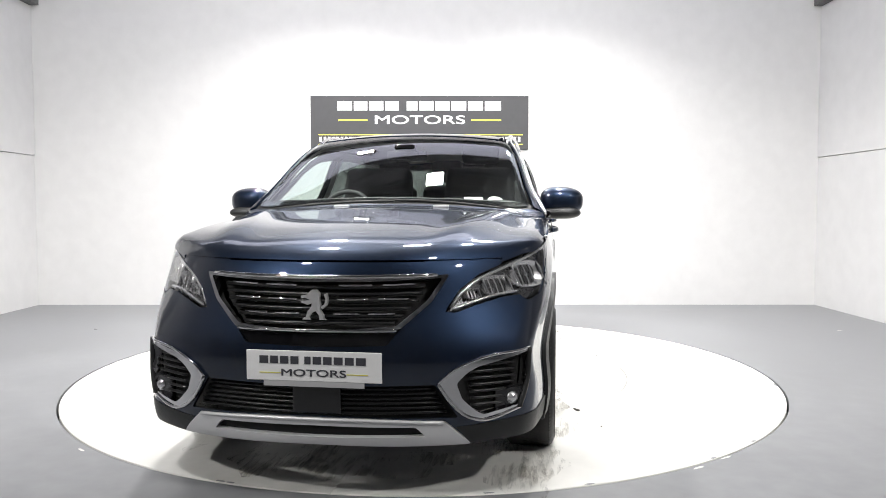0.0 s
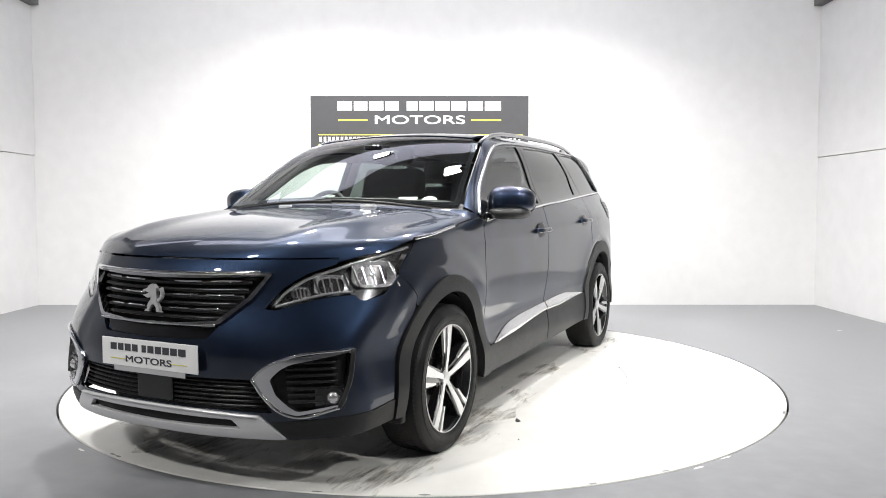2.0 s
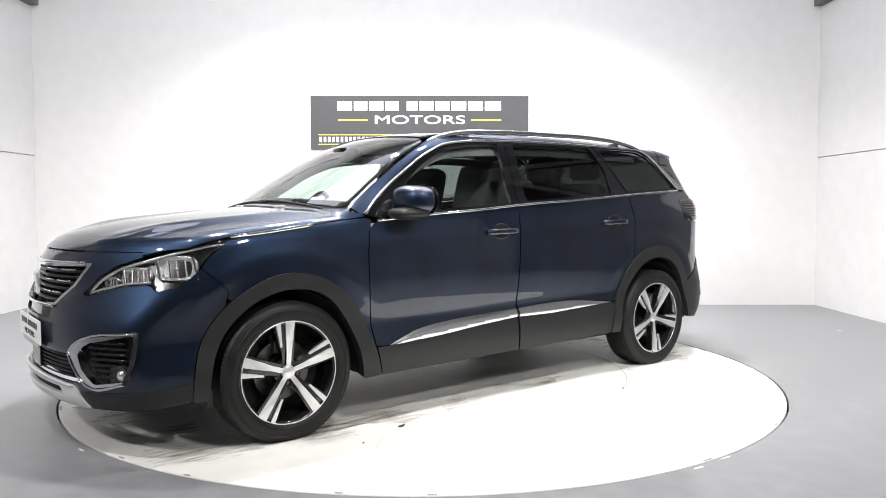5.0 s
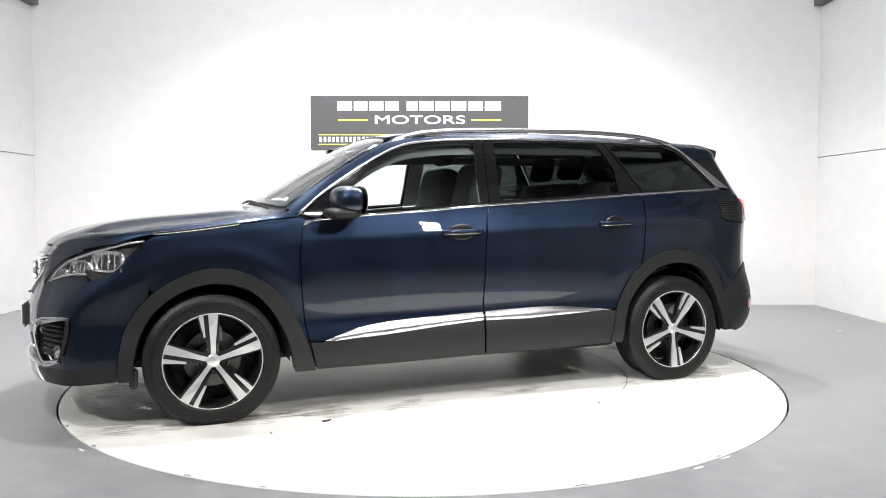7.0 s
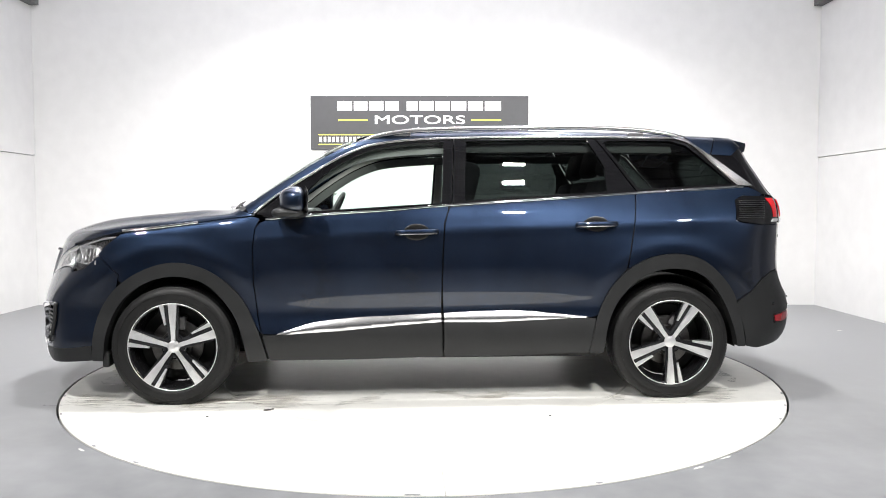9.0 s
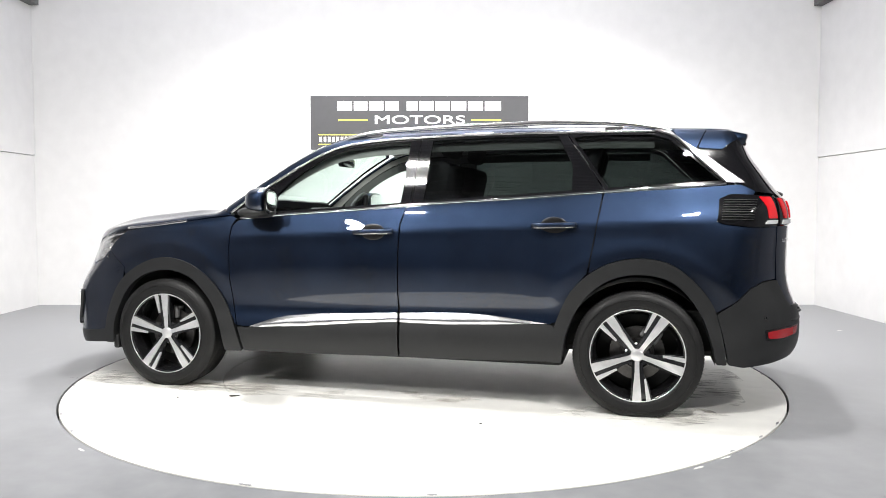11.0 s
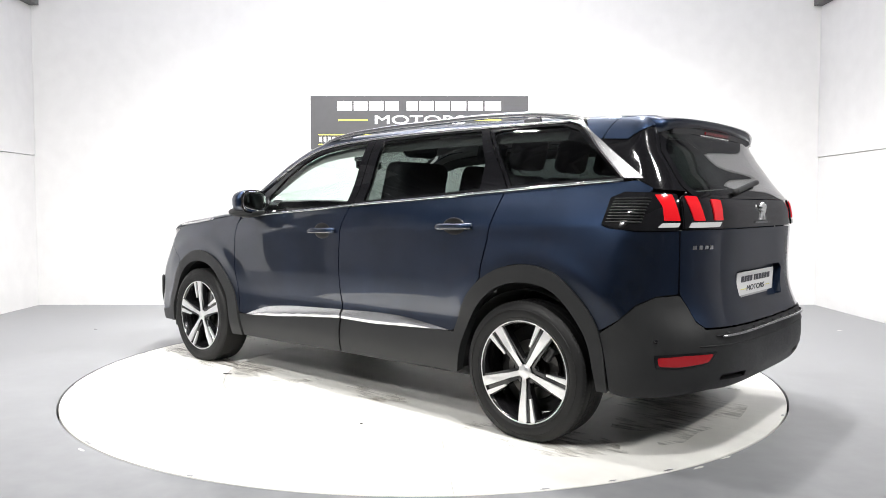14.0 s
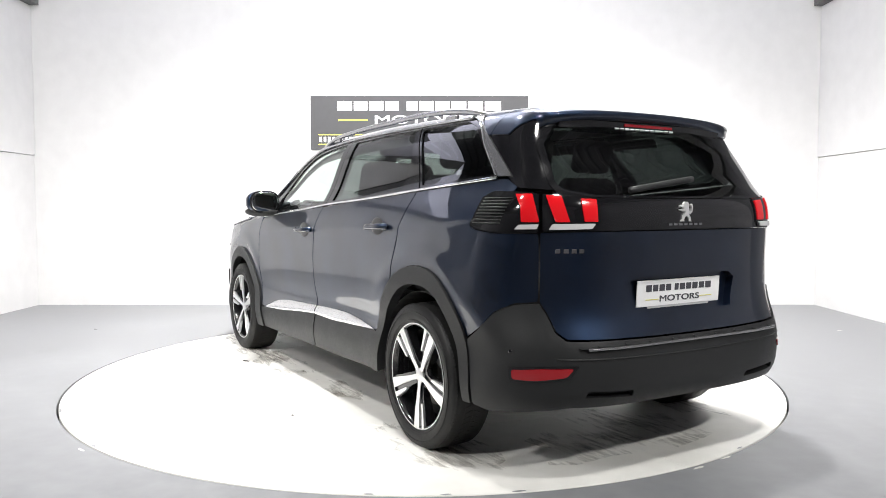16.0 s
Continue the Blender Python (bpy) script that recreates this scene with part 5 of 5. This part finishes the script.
def car_rear(car):
    rear = dom_end(2.9)
    rnd = dom_round("rear")
    R = lambda p: to_round("rear", p)
    gate = [(2.212, 0.0, 1.012), (2.19, -0.45, 1.012), (2.0865, -0.699, 1.011), (2.0865, -0.699, 0.90), (2.0865, -0.699, 0.80), (2.087, -0.699, 0.737), (2.112, -0.680, 0.690), (2.145, -0.664, 0.624), (2.177, -0.632, 0.594), (2.215, -0.48, 0.590), (2.248, -0.25, 0.585), (2.255, 0.0, 0.583)]
    well = [(-0.29, 0.825), (0.29, 0.825), (0.33, 0.80), (0.29, 0.672), (-0.29, 0.672), (-0.33, 0.80)]
    well = to_round("rear", [tuple(p) for p in meet(*rear(np.array(well)))])
    tg = panel("tailgate", rnd, R(gate + flip(gate[-2:0:-1])), M_BLUE, car, holes=[well], step=0.028, skirt=0.042, label="blue tailgate")
    panel("plate_well", rnd, well, M_BLUE, tg, off=-0.036, skirt=0.0)
    band = [(2.19, 0.0, 1.018), (2.178, -0.48, 1.017), (2.091, -0.692, 1.016), (2.070, -0.680, 1.158), (2.157, -0.477, 1.146), (2.17, 0.0, 1.144)]
    panel("tailgate_band", rnd, R(band + flip(band[-2:0:-1])), M_GLOSS, tg, off=0.002, label="gloss black band between the lamps")
    for s in (-1, 1):
        Rs = (lambda p: to_round("rear", p)) if s < 0 else (lambda p: to_round("rear", flip(p)))
        lamp = panel("tail_lamp", rnd, Rs([(2.072, -0.678, 1.160), (2.157, -0.474, 1.146), (2.179, -0.482, 1.048), (2.176, -0.508, 1.019), (2.095, -0.688, 1.016)]), M_GLOSS, tg, off=0.007, label="smoked tail lamp with red claw lights")
        panel("red_claw", rnd, Rs([(2.080, -0.670, 1.154), (2.113, -0.620, 1.151), (2.147, -0.604, 1.052), (2.120, -0.653, 1.052)]), M_REDLENS, lamp, off=0.012, corner=0.004, step=0.015)
        panel("red_claw", rnd, Rs([(2.145, -0.550, 1.141), (2.161, -0.485, 1.138), (2.178, -0.490, 1.053), (2.165, -0.547, 1.053)]), M_REDLENS, lamp, off=0.012, corner=0.004, step=0.015)
        panel("white_lens", rnd, Rs([(2.115, -0.664, 1.045), (2.176, -0.500, 1.046), (2.174, -0.516, 1.025), (2.106, -0.675, 1.022)]), M_WHITELENS, lamp, off=0.012, corner=0.004, step=0.015)
    pane = [(-0.585, 1.372), (-0.50, 1.470), (0.50, 1.470), (0.585, 1.372), (0.612, 1.205), (0.595, 1.178), (0.45, 1.158), (-0.45, 1.158), (-0.595, 1.178), (-0.612, 1.205)]
    panel("rear_window", rear, pane, M_REARGLASS, tg, off=0.001, skirt=0.0, step=0.05, label="dark tinted rear window").visible_shadow = False
    frame_o = [(-0.618, 1.36), (-0.54, 1.495), (0.54, 1.495), (0.618, 1.36), (0.638, 1.20), (0.625, 1.160), (0.45, 1.149), (-0.45, 1.149), (-0.625, 1.160), (-0.638, 1.20)]
    panel("window_border", rear, frame_o, M_GLOSS, tg, holes=[pane], off=0.001, skirt=0.01)
    arm = meet(*rear(np.array([(y, 1.168 + 0.055 * (y + 0.30) / 0.42) for y in np.linspace(-0.30, 0.12, 14)])))
    strip("rear_wiper", [tuple(c + outward(c[None])[0] * 0.018) for c in arm], M_PLASTIC, tg, 0.014, 1.0, label="black rear wiper")
    badge = part("emblem", beast(0.085), M_ALLOY, tg, "bright emblem")
    badge.matrix_local = Matrix.Translation((2.196, 0.0, 1.092)) @ Matrix(((0, 0, 1, 0), (1, 0, 0, 0), (0, 1, 0, 0), (0, 0, 0, 1)))
    for k in range(7):
        y = -0.105 + k * 0.031
        part("maker_bar", box(2.190, 2.200, y, y + 0.02, 1.034, 1.043), M_DSTRIP, tg)
    for k in range(4):
        y = -0.655 + k * 0.030
        c = meet(*rear(np.array([(y + 0.012, 0.937)])))[0]
        b = box(-0.002, 0.003, -0.011, 0.011, -0.009, 0.009, 0.002, 1)
        b.transform(Matrix.Translation(c) @ Vector(outward(c[None])[0]).to_track_quat("X", "Z").to_matrix().to_4x4())
        part("model_bar", b, M_CHROME, tg)
    c = meet(*rear(np.array([(0.0, 0.748)])))[0]
    number_plate(car, Matrix.Translation((c[0] - 0.022, 0.0, 0.748)) @ Matrix.Rotation(radians(3), 4, "Y") @ Matrix(((0, 0, 1, 0), (1, 0, 0, 0), (0, 1, 0, 0), (0, 0, 0, 1))))
    # bumper
    half = [(2.262, 0.0, 0.575), (2.255, -0.25, 0.577), (2.215, -0.48, 0.582), (2.176, -0.637, 0.585), (2.142, -0.668, 0.618), (2.109, -0.683, 0.686), (2.086, -0.704, 0.731), (2.014, -0.772, 0.723), (1.942, -0.817, 0.685), (1.867, -0.84, 0.611), (1.79, -0.85, 0.556), (1.812, -0.85, 0.475), (1.842, -0.85, 0.30), (1.90, -0.80, 0.285), (2.05, -0.74, 0.30), (2.17, -0.60, 0.325), (2.235, -0.3, 0.315), (2.245, 0.0, 0.312)]
    slots = [[(2.19, -0.56, 0.365), (2.225, -0.34, 0.352), (2.225, -0.34, 0.378), (2.20, -0.55, 0.392)]]
    slots.append(flip(slots[0]))
    bump = panel("rear_bumper", rnd, R(half + flip(half[-2:0:-1])), M_PLASTIC, car, holes=[R(q) for q in slots], off=0.006, skirt=0.03, step=0.028, label="black plastic rear bumper")
    panel("under_panel", rnd, R([(2.2, -0.6, 0.34), (2.2, -0.6, 0.40), (2.25, 0, 0.40), (2.2, 0.6, 0.40), (2.2, 0.6, 0.34), (2.25, 0, 0.33)]), M_DARK, bump, off=-0.02, skirt=0.0)
    tread = bmesh.new()
    rows = [[], []]
    for y in np.linspace(-0.60, 0.60, 31):
        xo = 2.258 - 0.75 * abs(y) ** 5.5
        rows[0].append(tread.verts.new((xo - 0.10, y, 0.588)))
        rows[1].append(tread.verts.new((xo + 0.008, y, 0.560)))
    for i in range(30):
        tread.faces.new((rows[0][i], rows[0][i + 1], rows[1][i + 1], rows[1][i]))
    part("sill_tread", tread, M_PLASTIC, bump, "ribbed loading sill")
    for y in np.linspace(-0.52, 0.52, 9):
        xo = 2.258 - 0.75 * abs(y) ** 5.5
        strip("tread_rib", [(xo - 0.06, y, 0.580), (xo + 0.002, y, 0.565)], M_PLASTIC, bump, 0.005, seg=6)
    strip("bright_lip", [(2.264 - 0.75 * abs(y) ** 5.5, y, 0.556) for y in np.linspace(-0.57, 0.57, 31)], M_DSTRIP, bump, 0.006, label="grey sill edge")
    for s in (-1, 1):
        pts = [(2.034, s * 0.796, 0.470), (2.125, s * 0.727, 0.482), (2.201, s * 0.621, 0.485), (2.189, s * 0.647, 0.451), (2.114, s * 0.738, 0.435), (2.04, s * 0.794, 0.434)]
        panel("reflector_recess", rnd, R([(2.02, s * 0.800, 0.480), (2.125, s * 0.727, 0.492), (2.214, s * 0.604, 0.495), (2.198, s * 0.635, 0.445), (2.114, s * 0.738, 0.427), (2.026, s * 0.799, 0.425)]), M_GLOSS, bump, off=0.008, step=0.02, skirt=0.0)
        panel("reflector", rnd, R(pts), M_REDDARK, bump, off=0.012, corner=0.01, step=0.02, label="red bumper reflector")
        c = meet(*rnd(np.array(R([(2.03, s * 0.80, 0.54)]))))[0]
        b = bmesh.new()
        bmesh.ops.create_uvsphere(b, u_segments=12, v_segments=6, radius=0.009)
        b.transform(Matrix.Translation(c + outward(c[None])[0] * 0.004))
        part("parking_sensor", b, M_GLOSS, bump, smooth=True)
    crease = meet(*rnd(np.array(R([(2.26 - 0.75 * abs(y) ** 5.5, y, 0.505 + 0.02 * abs(y)) for y in np.linspace(-0.68, 0.68, 33)]))))
    strip("bumper_crease", [tuple(c) for c in crease + outward(crease) * 0.003], M_PLASTIC, bump, 0.007, 0.6)
    # spoiler
    bm = bmesh.new()
    ys = np.linspace(-0.575, 0.575, 33)
    grid = []
    for y in ys:
        k = abs(y) / 0.575
        x1 = 1.985 - 0.045 * k ** 4
        row = []
        for t in np.linspace(0, 1, 9):
            x = 1.735 + (x1 - 1.735) * t
            row.append((x, y, float(TOP(np.array(x - 0.05 * y * y))) - 0.060 * y * y - 0.012 * k ** 6 + 0.004 - 0.020 * t * t))
        tip = row[-1]
        row += [(tip[0] + 0.004, y, tip[2] - 0.012), (tip[0] - 0.004, y, tip[2] - 0.030 - 0.02 * k ** 4), (tip[0] - 0.05, y, tip[2] - 0.040 - 0.03 * k ** 4), (1.80, y, row[2][2] - 0.055)]
        grid.append([bm.verts.new(v) for v in row])
    for a, b in zip(grid, grid[1:]):
        for i in range(len(a) - 1):
            bm.faces.new((a[i], a[i + 1], b[i + 1], b[i]))
    for side in (grid[0], grid[-1]):
        bm.faces.new(side)
    bmesh.ops.recalc_face_normals(bm, faces=bm.faces[:])
    sp = part("roof_spoiler", bm, M_BLUE, tg, "blue roof spoiler", smooth=True)
    part("spoiler_underside", box(1.84, 1.955, -0.50, 0.50, 1.444, 1.494, 0.010), M_GLOSS, sp, "black lower edge")
    part("brake_lamp", box(1.950, 1.960, -0.13, 0.17, 1.466, 1.479, 0.002, 1), M_REDDARK, sp, "high red brake lamp")
    letters = bmesh.new()
    for k in range(12):
        box(1.9545, 1.9565, -0.185 + k * 0.031, -0.162 + k * 0.031, 1.450, 1.460, bm=letters)
    part("decal_bars", letters, M_SIGNWHITE, sp, "small white decal line", kind="stuff")


def wheel(name, car, x, s, turn):
    w = new(name)
    w.parent = car
    w.matrix_local = Matrix.Translation((x, s * 0.770, HUB_Z)) @ (Matrix.Rotation(math.pi, 4, "Z") if s > 0 else Matrix()) @ Matrix.Rotation(radians(turn), 4, "Y")
    tagged(w, label="black tyre on a two-tone five-spoke alloy wheel")
    # outer face looks along -y
    R = TYRE
    prof = [(0.232, 0.095), (0.255, 0.108), (0.29, 0.112), (0.320, 0.104), (0.336, 0.088), (R - 0.001, 0.06), (R, 0.02), (R, -0.02), (R - 0.001, -0.06), (0.336, -0.088), (0.328, -0.098), (0.310, -0.107), (0.288, -0.111), (0.268, -0.109), (0.252, -0.102), (0.242, -0.094)]
    spin = Matrix.Rotation(radians(turn), 4, "Y")

    def settle(bm):
        """Flatten the foot of the tyre where it bears on the turntable."""
        for v in bm.verts:
            p = spin @ v.co
            if p.z < 0.0005 - HUB_Z:
                p.z = 0.0005 - HUB_Z
                v.co = spin.inverted() @ p
        return bm

    tyre = part("tyre", settle(lathe(prof, 96)), M_RUBBER, w, smooth=True)
    for rr, yy in ((0.262, -0.1085), (0.300, -0.1115)):
        part("sidewall_rib", lathe([(rr - 0.002, yy + 0.002), (rr - 0.001, yy - 0.0012), (rr + 0.001, yy - 0.0012), (rr + 0.002, yy + 0.002)], 72), M_RUBBER, tyre, smooth=True)
    tread = bmesh.new()
    for k in range(72):
        a = 2 * math.pi * k / 72
        for y0, y1, lean in ((-0.088, -0.045, 0.03), (-0.04, -0.004, -0.03), (0.004, 0.04, 0.03), (0.045, 0.088, -0.03)):
            t = bmesh.new()
            bmesh.ops.create_cube(t, size=1)
            rr = R + (0.0008 if abs(y0 + y1) < 0.1 else -0.0035)
            for v in t.verts:
                v.co = Vector((v.co.x * 0.022 + v.co.y * lean * 0.5, (y0 + y1) / 2 + v.co.y * (y1 - y0), rr - 0.004 + (v.co.z) * 0.008))
            merge(tread, t, Matrix.Rotation(a, 4, "Y"))
    for k in range(110):
        t = bmesh.new()
        bmesh.ops.create_cube(t, size=1)
        for v in t.verts:
            v.co = Vector((v.co.x * 0.012, v.co.y * 0.020, v.co.z * 0.004))
        merge(tread, t, Matrix.Rotation(2 * math.pi * k / 110, 4, "Y") @ Matrix.Translation((0, -0.0920, 0.3300)) @ Matrix.Rotation(radians(52), 4, "X"))
    part("tread", settle(tread), M_RUBBER, tyre, kind="stuff")
    rim = part("rim", lathe([(0.246, -0.090), (0.250, -0.097), (0.246, -0.101), (0.238, -0.100), (0.233, -0.092), (0.228, -0.070), (0.215, -0.03), (0.21, 0.09), (0.235, 0.095)], 72), M_RIMBLACK, w, smooth=True)
    part("rim_lip", lathe([(0.2475, -0.0985), (0.2480, -0.1010), (0.2455, -0.1022), (0.2425, -0.1015), (0.2418, -0.099)], 72), M_ALLOY, rim, "bright machined rim edge", smooth=True)
    part("brake_disc", lathe([(0.001, 0.012), (0.145, 0.012), (0.145, -0.006), (0.09, -0.006), (0.085, -0.03), (0.001, -0.03)], 48), M_BRAKE, w, smooth=False)
    part("caliper", box(-0.05, 0.05, -0.03, 0.04, 0.085, 0.165, 0.01), M_STEEL, w)
    part("inner_dish", lathe([(0.001, 0.03), (0.212, 0.03)], 40), M_DARK, w)
    for k in range(5):
        spoke(w, k)
    hub = part("hub", lathe([(0.07, -0.05), (0.072, -0.068), (0.05, -0.074), (0.001, -0.074)], 40), M_RIMBLACK, w, smooth=True)
    part("centre_cap", lathe([(0.034, -0.074), (0.034, -0.083), (0.028, -0.087), (0.001, -0.088)], 32), M_ALLOY, hub, "bright centre cap", smooth=True)
    for k in range(5):
        a = 2 * math.pi * (k + 0.5) / 5
        b = lathe([(0.012, -0.06), (0.012, -0.074), (0.008, -0.076), (0.001, -0.076)], 10)
        b.transform(Matrix.Translation((math.sin(a) * 0.054, 0, math.cos(a) * 0.054)))
        part("bolt", b, M_GLOSS, hub)
    return w


def prism(outline, y_face, y_back, bevel=0.0):
    """A flat piece in the wheel's plane: outline in (across, out), with depth."""
    bm = bmesh.new()
    f = [bm.verts.new((x, y_face + dy, z)) for x, z, dy in outline]
    b = [bm.verts.new((x, y_back, z)) for x, z, dy in outline]
    n = len(f)
    bm.faces.new(f)
    bm.faces.new(b[::-1])
    for i in range(n):
        bm.faces.new((f[i], b[i], b[(i + 1) % n], f[(i + 1) % n]))
    bmesh.ops.recalc_face_normals(bm, faces=bm.faces[:])
    return bm


def spoke(w, k):
    turn = Matrix.Rotation(2 * math.pi * k / 5, 4, "Y")
    # dish: the face stands proud at the rim and sinks towards the hub
    main = [(-0.012, 0.030, 0.018), (0.012, 0.030, 0.018), (0.012, 0.09, 0.010), (0.017, 0.16, 0.003), (0.022, 0.242, 0.0), (-0.026, 0.242, 0.0), (-0.020, 0.16, 0.003), (-0.013, 0.09, 0.010)]
    body_ = [(-0.026, 0.030, 0.024), (0.026, 0.030, 0.024), (0.034, 0.10, 0.016), (0.058, 0.15, 0.010), (0.078, 0.233, 0.006), (-0.036, 0.241, 0.006), (-0.030, 0.16, 0.009), (-0.028, 0.09, 0.016)]
    thin = [(0.036, 0.125, 0.006), (0.045, 0.122, 0.006), (0.070, 0.234, 0.0), (0.046, 0.239, 0.0)]
    main, body_, thin = ([(-x, z, d) for x, z, d in line] for line in (main, body_, thin))
    arm = prism(body_, -0.098, -0.045)
    arm.transform(turn)
    sp = part("spoke", arm, M_RIMBLACK, w)
    for name, line in (("bright_face", main), ("bright_sliver", thin)):
        b = prism(line, -0.1015, -0.085)
        b.transform(turn)
        part(name, b, M_ALLOY, sp, "machined bright face")


def seat(car, x, y, z, wide, tall, name="seat"):
    st = new(name)
    st.parent = car
    tagged(st, label="dark grey cloth seat with head restraint")
    cushion = box(x - 0.28, x + 0.22, y - wide / 2, y + wide / 2, z - 0.14, z + 0.02, 0.05, 3)
    part("cushion", cushion, M_SEAT, st, smooth=True)
    back = box(-0.07, 0.07, -wide / 2, wide / 2, 0, tall, 0.055, 3)
    for v in back.verts:
        v.co.y *= 1 - 0.18 * max(0, v.co.z / tall - 0.45)
    back.transform(Matrix.Translation((x + 0.20, y, z - 0.03)) @ Matrix.Rotation(radians(14), 4, "Y"))
    part("backrest", back, M_SEAT, st, smooth=True)
    head = box(-0.045, 0.045, -0.13, 0.13, 0, 0.19, 0.04, 3)
    head.transform(Matrix.Translation((x + 0.20, y, z - 0.03)) @ Matrix.Rotation(radians(14), 4, "Y") @ Matrix.Translation((-0.01, 0, tall + 0.03)))
    part("head_restraint", head, M_SEAT, st, smooth=True)
    return st


def car_inside(car):
    part("cabin_floor", box(-1.0, 2.02, -0.66, 0.66, 0.30, 0.55, 0.03), M_DARK, car)
    part("underbody", box(-1.0, 1.0, -0.78, 0.78, 0.23, 0.36, 0.03), M_DARK, car)
    part("engine_bay", box(-2.16, -0.95, -0.50, 0.50, 0.24, 0.86, 0.05), M_DARK, car)
    part("tail_floor", box(0.95, 2.14, -0.52, 0.52, 0.30, 0.80, 0.05), M_DARK, car)
    dash = box(-1.02, -0.62, -0.70, 0.70, 0.80, 1.06, 0.05, 3)
    for v in dash.verts:
        if v.co.z > 0.95:
            v.co.z -= 0.05 * (abs(v.co.y) / 0.7) ** 2 + (0.02 if v.co.x < -0.9 else 0)
    d = part("dashboard", dash, M_DASH, car, "dark dashboard", smooth=True)
    part("instrument_hood", box(-0.95, -0.76, 0.16, 0.56, 1.03, 1.105, 0.03, 3), M_DASH, d, smooth=True)
    ring = tube([(math.cos(a) * 0.165, math.sin(a) * 0.155, 0) for a in (2 * math.pi * k / 28 for k in range(28))], 0.015, 8, closed=True)
    ring.transform(Matrix.Translation((-0.66, 0.36, 1.055)) @ Matrix.Rotation(radians(-64), 4, "Y"))
    sw = part("steering_wheel", ring, M_DASH, car, "small black steering wheel", smooth=True)
    part("wheel_boss", box(-0.71, -0.65, 0.29, 0.43, 1.01, 1.09, 0.02), M_DASH, sw, smooth=True)
    for y in (-0.36, 0.36):
        seat(car, -0.10, y, 0.79, 0.52, 0.64, "front_seat")
    for y in (-0.44, 0.0, 0.44):
        seat(car, 0.78, y, 0.80, 0.42, 0.52, "rear_seat")
    rv = part("rear_view_mirror", box(-0.60, -0.565, -0.12, 0.12, 1.385, 1.445, 0.012, 2), M_GLOSS, car, smooth=True)
    strip("mirror_stalk", [(-0.60, 0, 1.43), (-0.63, 0, 1.465)], M_GLOSS, rv, 0.012)
    part("sensor_box", box(-0.68, -0.56, -0.06, 0.06, 1.44, 1.478, 0.012, 2), M_GLOSS, car, smooth=True)
    # papers behind the windscreen, passenger side
    holder = part("permit_holder", box(-0.10, 0.10, -0.045, 0.045, -0.001, 0.001), M_PAPER, car, "white permit and round white disc behind the glass")
    side_way = Vector((0.30, -0.95, 0.0)).normalized()
    up_way = Vector((0.80, 0.25, 0.55))
    up_way = (up_way - side_way * up_way.dot(side_way)).normalized()
    out_way = side_way.cross(up_way)
    holder.data.transform(Matrix.Diagonal((0.5, 0.8, 1, 1)))
    holder.matrix_local = Matrix.Translation((-1.085, -0.456, 1.143)) @ Matrix((side_way, up_way, out_way)).transposed().to_4x4()
    disc = lathe([(0.001, 0.001), (0.042, 0.001), (0.042, -0.001), (0.001, -0.001)], 32, "z")
    disc.transform(Matrix.Translation((0.115, 0.0, 0)))
    part("permit_disc", disc, M_PAPER, holder)
    for x, s in ((HUB_F, -1), (HUB_F, 1), (HUB_R, -1), (HUB_R, 1)):
        bm = bmesh.new()
        rows = []
        for k in range(25):
            a = radians(-5 + 190 * k / 24)
            rows.append([bm.verts.new((x + math.cos(a) * 0.392, s * y, HUB_Z + math.sin(a) * 0.392)) for y in (0.84, 0.50)])
        for p, q in zip(rows, rows[1:]):
            bm.faces.new((p[0], p[1], q[1], q[0]))
        back = [r[1] for r in rows]
        bm.faces.new(back)
        part("wheel_liner", bm, M_DARK, car)
    for s in (-1, 1):
        part("mud_flap", box(HUB_F - 0.40, HUB_F - 0.36, s * 0.79 - 0.05, s * 0.79 + 0.03, 0.21, 0.30, 0.012), M_PLASTIC, car)


def build_car():
    car = thing("car", "dark blue metallic seven-seat estate car with black cladding on the turntable", "car")
    for s in (-1, 1):
        car_side(car, s)
    car_front(car)
    car_rear(car)
    car_inside(car)
    wheel("front_wheel", car, HUB_F, -1, 0)
    wheel("front_wheel", car, HUB_F, 1, 20)
    wheel("rear_wheel", car, HUB_R, -1, 35)
    wheel("rear_wheel", car, HUB_R, 1, 50)
    return car


car = build_car()


# ---- what moves: the turntable turns with the car on it ----
CAR_OFF = 0.018  # the car stands a little off the pivot
TURN = [(0.0, 81.5), (1.5, 68.6), (3.0, 55.5), (5.2, 36.3), (7.0, 20.55), (9.0, 3.0), (10.7, -11.95), (12.5, -27.85), (14.0, -41.2), (15.5, -54.6), (16.0, -59.05)]


def motions():
    walk(table, [(t, pose(0, 0, 0, 0, 0, a)) for t, a in TURN])
    walk(car, [(t, pose(-math.sin(radians(a)) * CAR_OFF, math.cos(radians(a)) * CAR_OFF, 0, 0, 0, a)) for t, a in TURN])


motions()
